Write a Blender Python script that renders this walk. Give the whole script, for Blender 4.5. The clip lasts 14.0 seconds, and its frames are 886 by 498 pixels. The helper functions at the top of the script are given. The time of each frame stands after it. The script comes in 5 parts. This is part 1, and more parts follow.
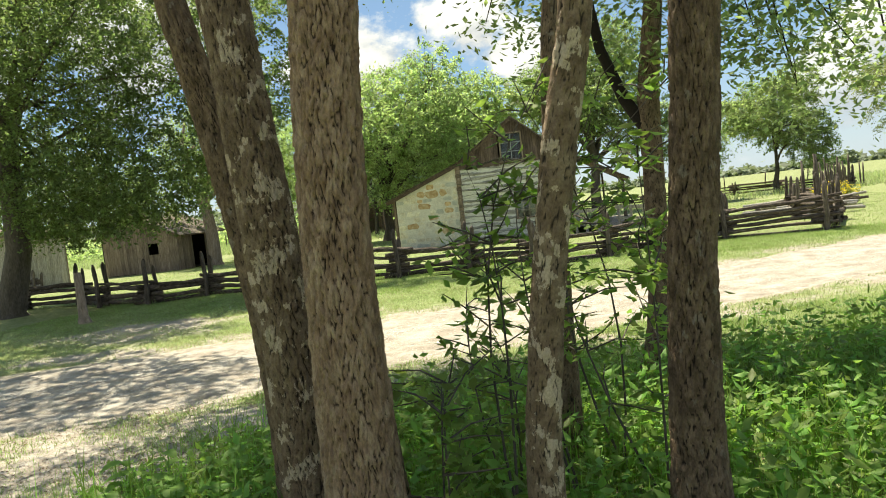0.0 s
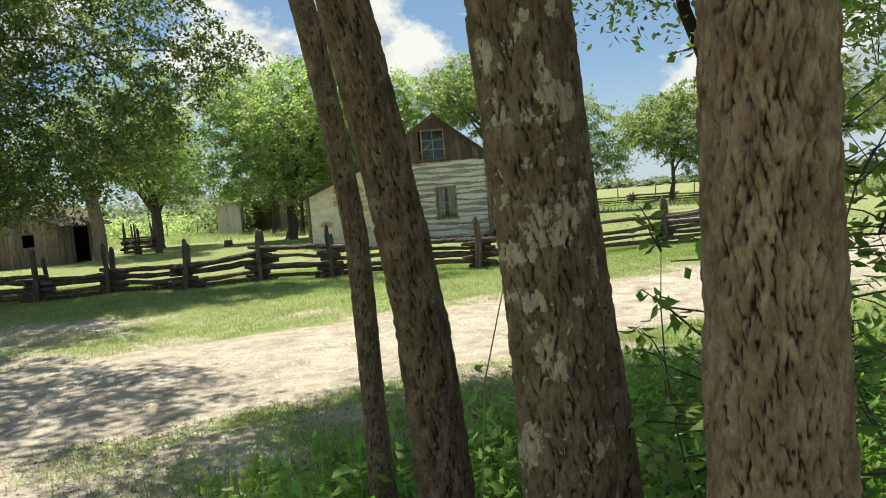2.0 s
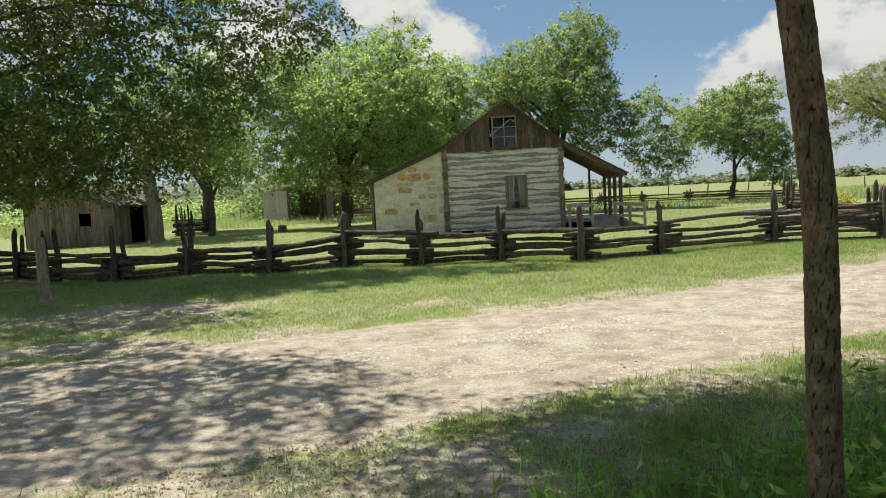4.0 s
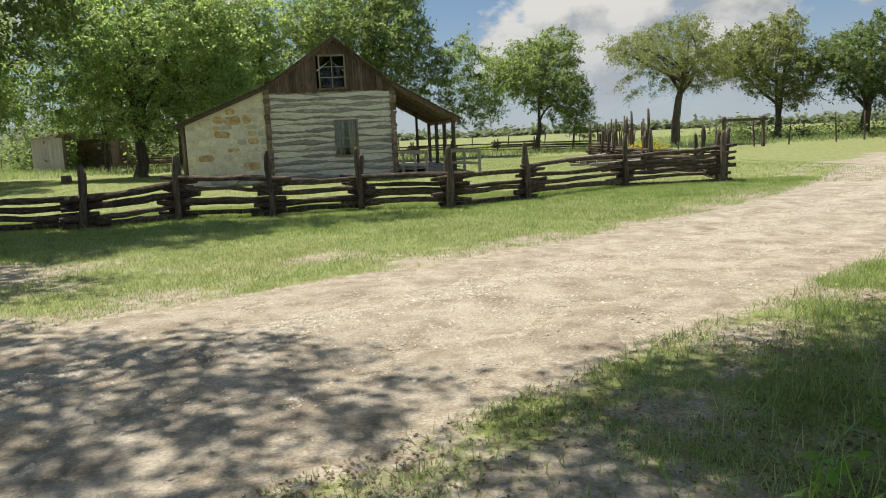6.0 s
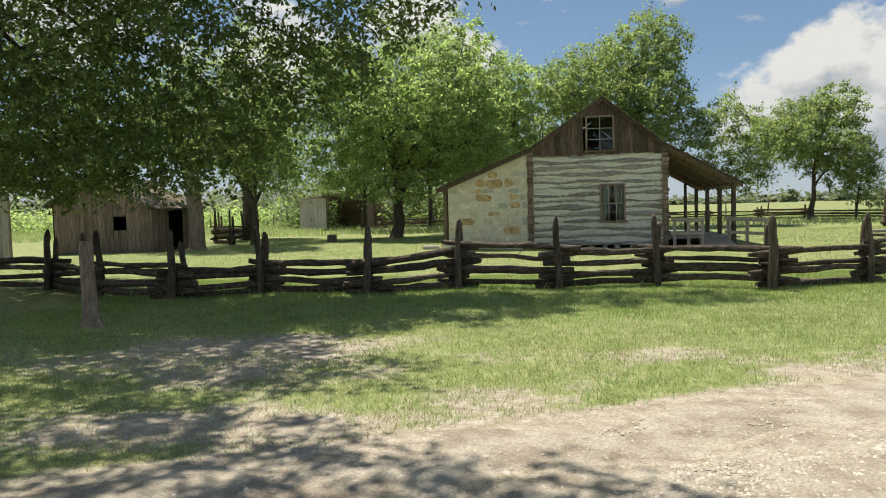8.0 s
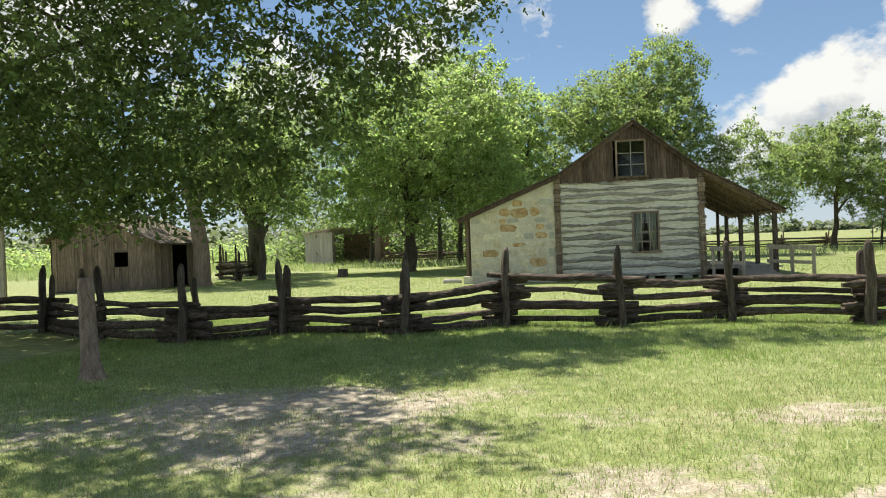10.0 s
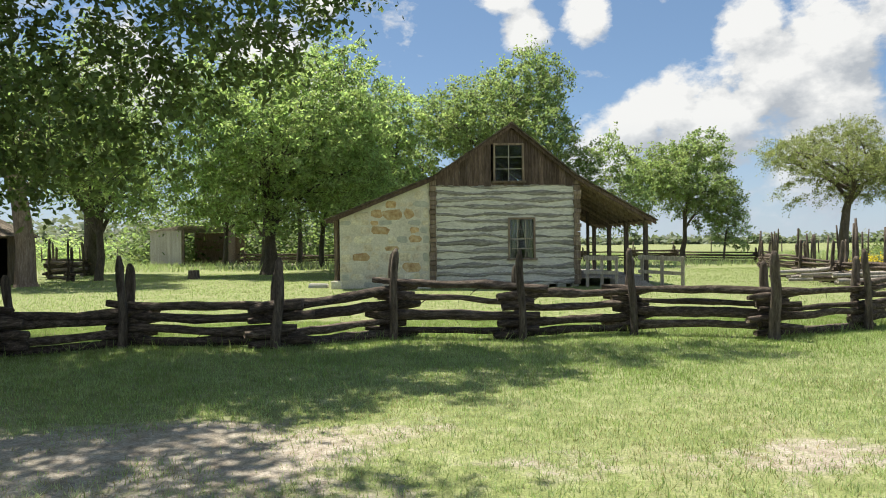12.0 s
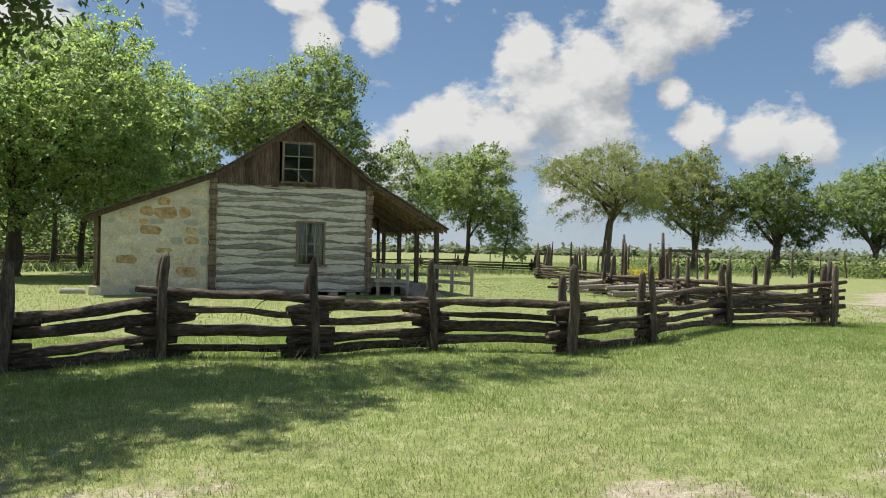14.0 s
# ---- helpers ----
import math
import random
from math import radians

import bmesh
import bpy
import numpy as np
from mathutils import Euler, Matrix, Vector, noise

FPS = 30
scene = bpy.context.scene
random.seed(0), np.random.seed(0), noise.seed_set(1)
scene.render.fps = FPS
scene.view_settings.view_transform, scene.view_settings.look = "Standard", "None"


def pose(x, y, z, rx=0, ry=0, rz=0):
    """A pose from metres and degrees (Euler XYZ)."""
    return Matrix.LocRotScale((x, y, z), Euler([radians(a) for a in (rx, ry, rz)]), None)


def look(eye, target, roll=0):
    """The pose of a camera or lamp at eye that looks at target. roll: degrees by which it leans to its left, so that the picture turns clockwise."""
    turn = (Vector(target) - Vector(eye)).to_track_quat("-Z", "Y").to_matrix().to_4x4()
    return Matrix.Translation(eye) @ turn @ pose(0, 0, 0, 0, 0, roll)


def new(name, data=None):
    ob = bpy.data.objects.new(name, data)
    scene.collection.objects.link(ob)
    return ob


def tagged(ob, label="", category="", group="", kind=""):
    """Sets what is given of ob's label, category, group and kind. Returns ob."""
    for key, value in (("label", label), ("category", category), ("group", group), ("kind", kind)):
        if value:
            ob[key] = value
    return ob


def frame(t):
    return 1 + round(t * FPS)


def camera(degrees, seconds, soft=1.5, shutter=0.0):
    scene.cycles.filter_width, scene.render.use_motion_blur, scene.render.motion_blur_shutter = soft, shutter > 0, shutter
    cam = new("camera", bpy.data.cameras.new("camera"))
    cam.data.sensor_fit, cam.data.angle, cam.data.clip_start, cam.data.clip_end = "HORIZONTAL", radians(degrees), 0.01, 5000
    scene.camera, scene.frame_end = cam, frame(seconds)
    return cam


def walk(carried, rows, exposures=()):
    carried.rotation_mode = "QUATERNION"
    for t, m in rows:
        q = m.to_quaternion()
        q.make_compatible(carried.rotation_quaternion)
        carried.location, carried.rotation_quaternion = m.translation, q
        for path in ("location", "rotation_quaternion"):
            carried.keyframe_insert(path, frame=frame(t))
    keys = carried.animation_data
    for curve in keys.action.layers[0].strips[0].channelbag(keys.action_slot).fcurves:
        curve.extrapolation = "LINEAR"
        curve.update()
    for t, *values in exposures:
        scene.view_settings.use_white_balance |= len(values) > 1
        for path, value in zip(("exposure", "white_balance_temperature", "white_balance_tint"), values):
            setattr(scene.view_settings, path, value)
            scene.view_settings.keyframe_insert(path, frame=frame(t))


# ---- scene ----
cam = camera(61.5, 14.0, soft=1.0)
PATH = [
    (0, (-1.218, -1.488, 1.699), (-1.696, 0.451, 1.582), -6.6),
    (0.5, (-1.612, -1.252, 1.695), (-1.958, 0.713, 1.568), -6.3),
    (1, (-1.999, -1.051, 1.701), (-2.237, 0.93, 1.556), -6.2),
    (1.1, (-2.073, -0.996, 1.698), (-2.294, 0.987, 1.551), -6.3),
    (1.5, (-2.375, -0.773, 1.666), (-2.557, 1.214, 1.526), -5.6),
    (2, (-2.74, -0.513, 1.637), (-2.912, 1.475, 1.5), -4.6),
    (2.5, (-3.112, -0.267, 1.599), (-3.318, 1.718, 1.464), -3.5),
    (2.7, (-3.261, -0.168, 1.592), (-3.498, 1.814, 1.478), -2.8),
    (3, (-3.526, -0.056, 1.593), (-3.781, 1.923, 1.457), -2.8),
    (3.2, (-3.696, 0.019, 1.605), (-3.962, 1.996, 1.465), -3.0),
    (5.3, (-5.345, 1.278, 1.442), (-5.304, 3.264, 1.208), -3.3),
    (5.5, (-5.488, 1.463, 1.424), (-5.344, 3.441, 1.164), -3.7),
    (6, (-5.788, 1.829, 1.394), (-5.488, 3.783, 1.092), -2.5),
    (6.5, (-6.118, 2.205, 1.401), (-5.927, 4.176, 1.117), -1.3),
    (7, (-6.406, 2.62, 1.422), (-6.435, 4.602, 1.152), -1.6),
    (7.5, (-6.657, 3.08, 1.443), (-6.872, 5.058, 1.24), -1.6),
    (8, (-6.93, 3.493, 1.462), (-7.219, 5.469, 1.35), -1.6),
    (8.5, (-7.115, 3.87, 1.482), (-7.403, 5.849, 1.433), -1.8),
    (9, (-7.313, 4.215, 1.45), (-7.584, 6.196, 1.427), -2.2),
    (9.2, (-7.409, 4.349, 1.436), (-7.696, 6.328, 1.411), -2.3),
    (11.3, (-8.392, 5.75, 1.337), (-8.638, 7.735, 1.333), -1.3),
    (11.5, (-8.407, 5.911, 1.327), (-8.535, 7.907, 1.325), -1.3),
    (12, (-8.401, 6.255, 1.337), (-8.301, 8.253, 1.321), -0.6),
    (12.5, (-8.329, 6.493, 1.33), (-8.039, 8.472, 1.301), 1.3),
    (13, (-8.375, 6.71, 1.345), (-7.919, 8.657, 1.316), 1.1),
    (13.5, (-8.41, 6.963, 1.336), (-7.833, 8.878, 1.318), 0.8),
    (14, (-8.376, 7.29, 1.36), (-7.713, 9.177, 1.361), 1.1),
]
EXPOSURES = [(0.0, 1.25, 7450, 3), (3.0, 0.8, 7100, 4), (5.5, 0.58, 7200, 8), (9.0, 0.84, 7100, 7), (11.3, 1.14, 7000, 6), (12.2, 0.86, 6900, 8), (14.0, 0.66, 6900, 8)]
walk(cam, [(t, look(eye, target, roll)) for t, eye, target, roll in PATH], EXPOSURES)

# ---- world, sun ----
SUN_TO = Vector((-0.45, 0.62, 0)).normalized() * math.cos(radians(65)) + Vector((0, 0, math.sin(radians(65))))
world = bpy.data.worlds.new("sky")
scene.world = world
world.use_nodes = True
wn, wl = world.node_tree.nodes, world.node_tree.links
wn.clear()


def wnode(kind, **props):
    n = wn.new(kind)
    for key, value in props.items():
        setattr(n, key, value)
    return n


w_out = wnode("ShaderNodeOutputWorld")
w_bg = wnode("ShaderNodeBackground")
w_bg.inputs["Strength"].default_value = 0.12
w_sky = wnode("ShaderNodeTexSky", sky_type="NISHITA", sun_disc=False, sun_elevation=radians(65),
              sun_rotation=math.atan2(SUN_TO.x, SUN_TO.y), air_density=0.75, dust_density=0.1, ozone_density=3.0)
w_co = wnode("ShaderNodeTexCoord")


def wmath(op, a, b=None):
    n = wnode("ShaderNodeMath", operation=op)
    n.use_clamp = op == "SUBTRACT"
    if op == "SMOOTH_MAX":
        n.inputs[2].default_value = 0.12
    for i, v in enumerate((a, b)):
        if v is None:
            continue
        if isinstance(v, (int, float)):
            n.inputs[i].default_value = v
        else:
            wl.new(v, n.inputs[i])
    return n.outputs[0]


# fair-weather cumulus: masses at (azimuth, elevation, size), broken up by noise
BIG_CLOUD = [(17.5, 8.5, 4.6), (20, 9.8, 5), (23, 8, 6), (26.5, 11.8, 6), (30.5, 13.5, 6), (34.5, 15.3, 5.5), (37, 16.4, 4.4), (25.5, 14.8, 4.2), (30, 9, 6), (35, 18.5, 5)]
LOW_CLOUD = [(15, 5.5, 6), (21, 5.5, 7), (42, 8.3, 3.8), (45.5, 7.7, 3.4), (36.3, 11.7, 2.4), (38.3, 9.4, 3.2), (30, 5, 6)]
SMALL_CLOUD = [(9.3, 15.8, 3.6), (13.8, 16.4, 3.2), (8.4, 18.3, 3.4), (48, 13.8, 3.8), (-10, 13.6, 5), (-6, 10.8, 4.5), (-20, 11.2, 8), (-6, 18.6, 3)]
# the big ones behind the camera are unseen, added to brighten the cabin front
REST_AND_FILL_CLOUD = [(-34, 16, 12), (-48, 14, 12), (70, 20, 13), (112, 20, 24), (150, 24, 26), (178, 40, 20), (-158, 22, 27), (-90, 20, 18), (-122, 26, 26), (20, 50, 13), (-60, 45, 15), (100, 60, 15)]


def cloud_mass(vec):
    total = None
    for az, el, size in BIG_CLOUD + LOW_CLOUD + SMALL_CLOUD + REST_AND_FILL_CLOUD:
        a, e = radians(az), radians(el)
        dot = wnode("ShaderNodeVectorMath", operation="DISTANCE")
        wl.new(vec, dot.inputs[0])
        dot.inputs[1].default_value = (math.sin(a) * math.cos(e), math.cos(a) * math.cos(e), math.sin(e))
        one = wmath("SUBTRACT", 1.0, wmath("MULTIPLY", dot.outputs["Value"], 1 / radians(size * 0.86)))
        total = one if total is None else wmath("SMOOTH_MAX", total, one)
    return total


def cloud_noise(vec, sc, detail, rgh):
    n = wnode("ShaderNodeTexNoise")
    n.inputs["Scale"].default_value, n.inputs["Detail"].default_value, n.inputs["Roughness"].default_value = sc, detail, rgh
    wl.new(vec, n.inputs["Vector"])
    return n.outputs[0]


def cloud_cover(toward):
    mp = wnode("ShaderNodeMapping")
    mp.inputs["Location"].default_value = SUN_TO * toward
    wl.new(w_co.outputs["Generated"], mp.inputs["Vector"])
    st = wnode("ShaderNodeMapping")
    st.inputs["Scale"].default_value = (1, 1, 1.5)
    wl.new(mp.outputs[0], st.inputs["Vector"])
    big = wmath("MULTIPLY", wmath("ADD", cloud_noise(st.outputs[0], 15.0, 8.0, 0.6), -0.5), 1.4)
    fine = wmath("MULTIPLY", wmath("ADD", cloud_noise(st.outputs[0], 52.0, 5.0, 0.6), -0.5), 0.3)
    return wmath("ADD", wmath("ADD", cloud_mass(mp.outputs[0]), big), fine)


cover, above = cloud_cover(0.0), cloud_cover(0.042)
w_ramp = wnode("ShaderNodeValToRGB")
w_ramp.color_ramp.elements[0].position, w_ramp.color_ramp.elements[1].position = 0.24, 0.50
wl.new(cover, w_ramp.inputs[0])
relief = wmath("ADD", 0.46, wmath("MULTIPLY", wmath("ADD", cover, wmath("MULTIPLY", above, -1.0)), 0.75))
w_shade = wnode("ShaderNodeValToRGB")
w_shade.color_ramp.elements[0].position, w_shade.color_ramp.elements[0].color = 0.22, (2.05, 2.25, 2.6, 1)
w_shade.color_ramp.elements[1].position, w_shade.color_ramp.elements[1].color = 0.68, (3.9, 4.0, 4.2, 1)
wl.new(relief, w_shade.inputs[0])
w_mix = wnode("ShaderNodeMix", data_type="RGBA")
wl.new(w_ramp.outputs[0], w_mix.inputs[0])
w_thin = wnode("ShaderNodeMix", data_type="RGBA")
w_thin.inputs[0].default_value = 0.65
w_thin.inputs[7].default_value = (0.55, 0.97, 1.65, 1)
wl.new(w_sky.outputs[0], w_thin.inputs[6])
wl.new(w_thin.outputs[2], w_mix.inputs[6])
wl.new(w_shade.outputs[0], w_mix.inputs[7])
# pale haze low over the horizon
w_sep = wnode("ShaderNodeSeparateXYZ")
wl.new(w_co.outputs["Generated"], w_sep.inputs[0])
w_haze = wnode("ShaderNodeMix", data_type="RGBA")
wl.new(wmath("MULTIPLY", wmath("SUBTRACT", 1.0, wmath("MULTIPLY", w_sep.outputs["Z"], 6.5)), 0.8), w_haze.inputs[0])
wl.new(w_mix.outputs[2], w_haze.inputs[6])
w_haze.inputs[7].default_value = (2.2, 2.65, 3.3, 1)
wl.new(w_haze.outputs[2], w_bg.inputs["Color"])
wl.new(w_bg.outputs[0], w_out.inputs["Surface"])
sun = new("sun", bpy.data.lights.new("sun", "SUN"))
sun.data.energy, sun.data.angle, sun.data.color = 4.5, radians(0.6), (1.0, 0.95, 0.86)
sun.matrix_world = look(SUN_TO * 60, (0, 0, 0))


# ---- materials ----
def surface(name, stops, scale=6.0, stretch=(1, 1, 1), rough=0.85, bump=0.3, bump_scale=40.0, blotch=None, spread=0.12, leaf=0.0, attr=None, hue=0.0, fine=0.5, groove=None):
    """A noise-driven surface in world metres. stops: colours of the ramp. blotch: (colour, scale, amount, low, high). attr: (name, stops) mixes in a second ramp.
    leaf: share of light let through. spread: how far pieces differ in brightness."""
    m = bpy.data.materials.new(name)
    m.use_nodes = True
    ns, ls = m.node_tree.nodes, m.node_tree.links
    bsdf, out = ns["Principled BSDF"], ns["Material Output"]
    geo = ns.new("ShaderNodeNewGeometry")
    mp = ns.new("ShaderNodeMapping")
    mp.inputs["Scale"].default_value = stretch
    ls.new(geo.outputs["Position"], mp.inputs["Vector"])

    def noise_tex(sc, detail=6.0, rgh=0.6):
        n = ns.new("ShaderNodeTexNoise")
        n.inputs["Scale"].default_value, n.inputs["Detail"].default_value, n.inputs["Roughness"].default_value = sc, detail, rgh
        ls.new(mp.outputs[0], n.inputs["Vector"])
        return n.outputs[0]

    def ramp(fac, cols, lo=0.3, hi=0.7):
        r = ns.new("ShaderNodeValToRGB")
        el = r.color_ramp.elements
        while len(el) < len(cols):
            el.new(0.5)
        for i, c in enumerate(cols):
            el[i].position = lo + (hi - lo) * i / max(1, len(cols) - 1)
            el[i].color = (*c, 1)
        ls.new(fac, r.inputs[0])
        return r.outputs[0]

    def mix(kind, fac, a, b):
        n = ns.new("ShaderNodeMix")
        n.data_type, n.blend_type = "RGBA", kind
        if isinstance(fac, float):
            n.inputs[0].default_value = fac
        else:
            ls.new(fac, n.inputs[0])
        for sock, v in ((n.inputs[6], a), (n.inputs[7], b)):
            if isinstance(v, tuple):
                sock.default_value = (*v, 1)
            else:
                ls.new(v, sock)
        return n.outputs[2]

    col = ramp(noise_tex(scale), stops)
    if attr:
        at = ns.new("ShaderNodeAttribute")
        at.attribute_name = attr[0]
        second = ramp(noise_tex(scale * 1.7, 8.0), attr[1])
        jag = ns.new("ShaderNodeMath")
        jag.operation = "MULTIPLY_ADD"
        ls.new(noise_tex(3.5, 8.0, 0.7), jag.inputs[0])
        jag.inputs[1].default_value = 1.1
        ls.new(at.outputs["Fac"], jag.inputs[2])
        sharp = ramp(jag.outputs[0], [(0, 0, 0), (1, 1, 1)], 0.8, 1.2)
        col = mix("MIX", sharp, col, second)
    if blotch:
        b = ramp(noise_tex(blotch[1], 5.0), [(0, 0, 0), (blotch[2],) * 3], blotch[3], blotch[4])
        col = mix("MIX", b, col, blotch[0])
    # the colour darkens to a second tone between the bark plates
    if groove:
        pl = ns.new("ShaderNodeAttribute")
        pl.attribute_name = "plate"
        col = mix("MIX", ramp(pl.outputs["Fac"], [(0, 0, 0), (1, 1, 1)], 0.0, 0.4), groove, col)
    grain = ramp(noise_tex(bump_scale, 4.0), [(1 - fine,) * 3, (1.0,) * 3], 0.3, 0.65)
    col = mix("MULTIPLY", 1.0, col, grain)
    if spread or hue:
        info = ns.new("ShaderNodeObjectInfo")
        rnd = geo.outputs["Random Per Island"] if leaf else info.outputs["Random"]
        hsv = ns.new("ShaderNodeHueSaturation")
        mr = ns.new("ShaderNodeMapRange")
        ls.new(rnd, mr.inputs[0])
        mr.inputs[3].default_value, mr.inputs[4].default_value = 1 - spread, 1 + spread
        ls.new(mr.outputs[0], hsv.inputs["Value"])
        if hue:
            mh = ns.new("ShaderNodeMapRange")
            ls.new(rnd, mh.inputs[0])
            mh.inputs[3].default_value, mh.inputs[4].default_value = 0.5 - hue, 0.5 + hue
            ls.new(mh.outputs[0], hsv.inputs["Hue"])
        ls.new(col, hsv.inputs["Color"])
        col = hsv.outputs[0]
    ls.new(col, bsdf.inputs["Base Color"])
    bsdf.inputs["Roughness"].default_value = rough
    bsdf.inputs["Specular IOR Level"].default_value = 0.25
    if bump:
        bp = ns.new("ShaderNodeBump")
        bp.inputs["Strength"].default_value, bp.inputs["Distance"].default_value = bump, 0.02
        ls.new(noise_tex(bump_scale * 0.7, 6.0, 0.7), bp.inputs["Height"])
        ls.new(bp.outputs[0], bsdf.inputs["Normal"])
    if leaf:
        tr = ns.new("ShaderNodeBsdfTranslucent")
        warm = mix("MULTIPLY", 1.0, col, (1.25, 1.35, 0.9))
        ls.new(warm, tr.inputs["Color"])
        ms = ns.new("ShaderNodeMixShader")
        ms.inputs[0].default_value = leaf
        ls.new(bsdf.outputs[0], ms.inputs[1])
        ls.new(tr.outputs[0], ms.inputs[2])
        ls.new(ms.outputs[0], out.inputs["Surface"])
    return m


DIRT = [(0.27, 0.22, 0.172), (0.405, 0.358, 0.298), (0.535, 0.49, 0.43)]
M_GROUND = surface("grass_ground", [(0.156, 0.195, 0.066), (0.248, 0.290, 0.110), (0.377, 0.395, 0.215)], 5.0, bump=0.5, bump_scale=50, spread=0, attr=("bare", DIRT), blotch=((0.38, 0.34, 0.22), 0.9, 0.4, 0.52, 0.68))
M_ROAD = surface("caliche_road", DIRT, 2.6, bump=1.0, bump_scale=48, spread=0, blotch=((0.56, 0.51, 0.44), 1.3, 0.5, 0.5, 0.62), fine=0.4)
M_GRAVEL = surface("limestone_gravel", [(0.324, 0.288, 0.243), (0.504, 0.468, 0.414), (0.684, 0.648, 0.594)], 14, bump=0.3, spread=0.0)
M_GRASS = surface("grass_blades", [(0.252, 0.325, 0.144), (0.353, 0.417, 0.216), (0.456, 0.490, 0.324)], 1.3, rough=0.6, bump=0, spread=0.3, leaf=0.4, hue=0.02, fine=0.0)
M_DRY = surface("dry_grass", [(0.26, 0.22, 0.12), (0.40, 0.34, 0.20)], 2.0, rough=0.7, bump=0, spread=0.3, leaf=0.3, fine=0.0)
M_WEED = surface("weed_leaves", [(0.130, 0.236, 0.048), (0.207, 0.337, 0.077), (0.298, 0.415, 0.115)], 2.0, rough=0.5, bump=0, spread=0.4, leaf=0.5, hue=0.025, fine=0.0)
M_LEAF_DARK = surface("dark_leaves", [(0.113, 0.154, 0.069), (0.192, 0.241, 0.112)], 1.2, rough=0.5, bump=0, spread=0.4, leaf=0.62, hue=0.02, fine=0.0)
M_LEAF_MID = surface("green_leaves", [(0.151, 0.209, 0.097), (0.221, 0.280, 0.133), (0.318, 0.361, 0.184)], 0.7, rough=0.5, bump=0, spread=0.4, leaf=0.62, hue=0.02, fine=0.0)
M_LEAF_LIGHT = surface("light_leaves", [(0.207, 0.291, 0.129), (0.299, 0.376, 0.178), (0.407, 0.471, 0.247)], 0.7, rough=0.5, bump=0, spread=0.4, leaf=0.62, hue=0.02, fine=0.0)
M_LEAF_OLIVE = surface("olive_leaves", [(0.180, 0.212, 0.097), (0.282, 0.296, 0.143)], 0.8, rough=0.5, bump=0, spread=0.4, leaf=0.52, hue=0.02, fine=0.0)
# greyed leaf colours with the haze of distance mixed in
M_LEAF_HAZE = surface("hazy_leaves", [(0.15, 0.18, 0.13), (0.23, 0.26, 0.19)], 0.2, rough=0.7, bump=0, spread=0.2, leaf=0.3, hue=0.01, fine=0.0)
M_SAPLING = surface("sapling_leaves", [(0.13, 0.21, 0.05), (0.20, 0.29, 0.075), (0.28, 0.36, 0.11)], 2.0, rough=0.45, bump=0, spread=0.35, leaf=0.55, hue=0.02, fine=0.0)
M_LUSH = surface("lush_grass_blades", [(0.176, 0.245, 0.078), (0.260, 0.338, 0.130), (0.353, 0.412, 0.208)], 1.6, rough=0.55, bump=0, spread=0.4, leaf=0.45, hue=0.025, fine=0.0)
M_FLOWER = surface("yellow_flowers", [(0.55, 0.42, 0.03), (0.70, 0.55, 0.05)], 3, bump=0, spread=0.2, leaf=0.3, fine=0.0)
M_BARK = surface("dark_bark", [(0.111, 0.075, 0.047), (0.211, 0.143, 0.093), (0.345, 0.244, 0.162)], 22, (1, 1, 0.6), bump=0.7, bump_scale=130, spread=0.05, groove=(0.026, 0.018, 0.013), fine=0.35, blotch=((0.36, 0.31, 0.25), 17, 0.55, 0.62, 0.66))
M_BARK_BROWN = surface("brown_bark", [(0.237, 0.146, 0.093), (0.360, 0.238, 0.159), (0.492, 0.354, 0.248)], 24, (1, 1, 0.5), bump=0.7, bump_scale=130, spread=0.05, groove=(0.04, 0.025, 0.018), fine=0.35)
M_BARK_LICHEN = surface("lichen_bark", [(0.145, 0.098, 0.062), (0.234, 0.161, 0.105), (0.345, 0.255, 0.173)], 20, (1, 1, 0.8), bump=0.7, bump_scale=130, spread=0.05, blotch=((0.64, 0.51, 0.385), 13, 0.85, 0.555, 0.575), groove=(0.035, 0.025, 0.018), fine=0.35)
M_BARK_FAR = surface("grey_bark", [(0.08, 0.065, 0.05), (0.17, 0.145, 0.12)], 5, (1, 1, 0.3), bump=0.6, bump_scale=30, spread=0.15)
M_RAIL = surface("weathered_rail", [(0.05, 0.038, 0.03), (0.13, 0.10, 0.082), (0.30, 0.245, 0.20)], 6, (1.0, 4, 6), bump=1.0, bump_scale=30, spread=0.3, fine=0.6)
M_POST = surface("weathered_post", [(0.06, 0.046, 0.037), (0.14, 0.112, 0.092), (0.25, 0.21, 0.175)], 7, (3, 3, 0.5), bump=0.9, bump_scale=35, spread=0.25)
M_SILVER = surface("silver_wood", [(0.28, 0.25, 0.21), (0.45, 0.41, 0.36), (0.58, 0.54, 0.48)], 7, (3, 3, 0.5), bump=0.6, bump_scale=30, spread=0.15)
M_LOG = surface("hewn_log", [(0.180, 0.168, 0.156), (0.396, 0.382, 0.358), (0.660, 0.642, 0.600)], 5, (0.7, 5, 7), bump=1.0, bump_scale=26, spread=0.2)
M_CHINK = surface("lime_chinking", [(0.58, 0.57, 0.53), (0.73, 0.72, 0.67), (0.82, 0.81, 0.76)], 4, (1, 1, 5), bump=0.8, bump_scale=18, spread=0.0, blotch=((0.34, 0.325, 0.29), 3.2, 0.6, 0.54, 0.68), fine=0.25)
M_BOARD = surface("brown_boards", [(0.075, 0.052, 0.043), (0.145, 0.105, 0.087), (0.23, 0.175, 0.148)], 6, (4, 4, 0.4), bump=0.7, bump_scale=30, spread=0.35)
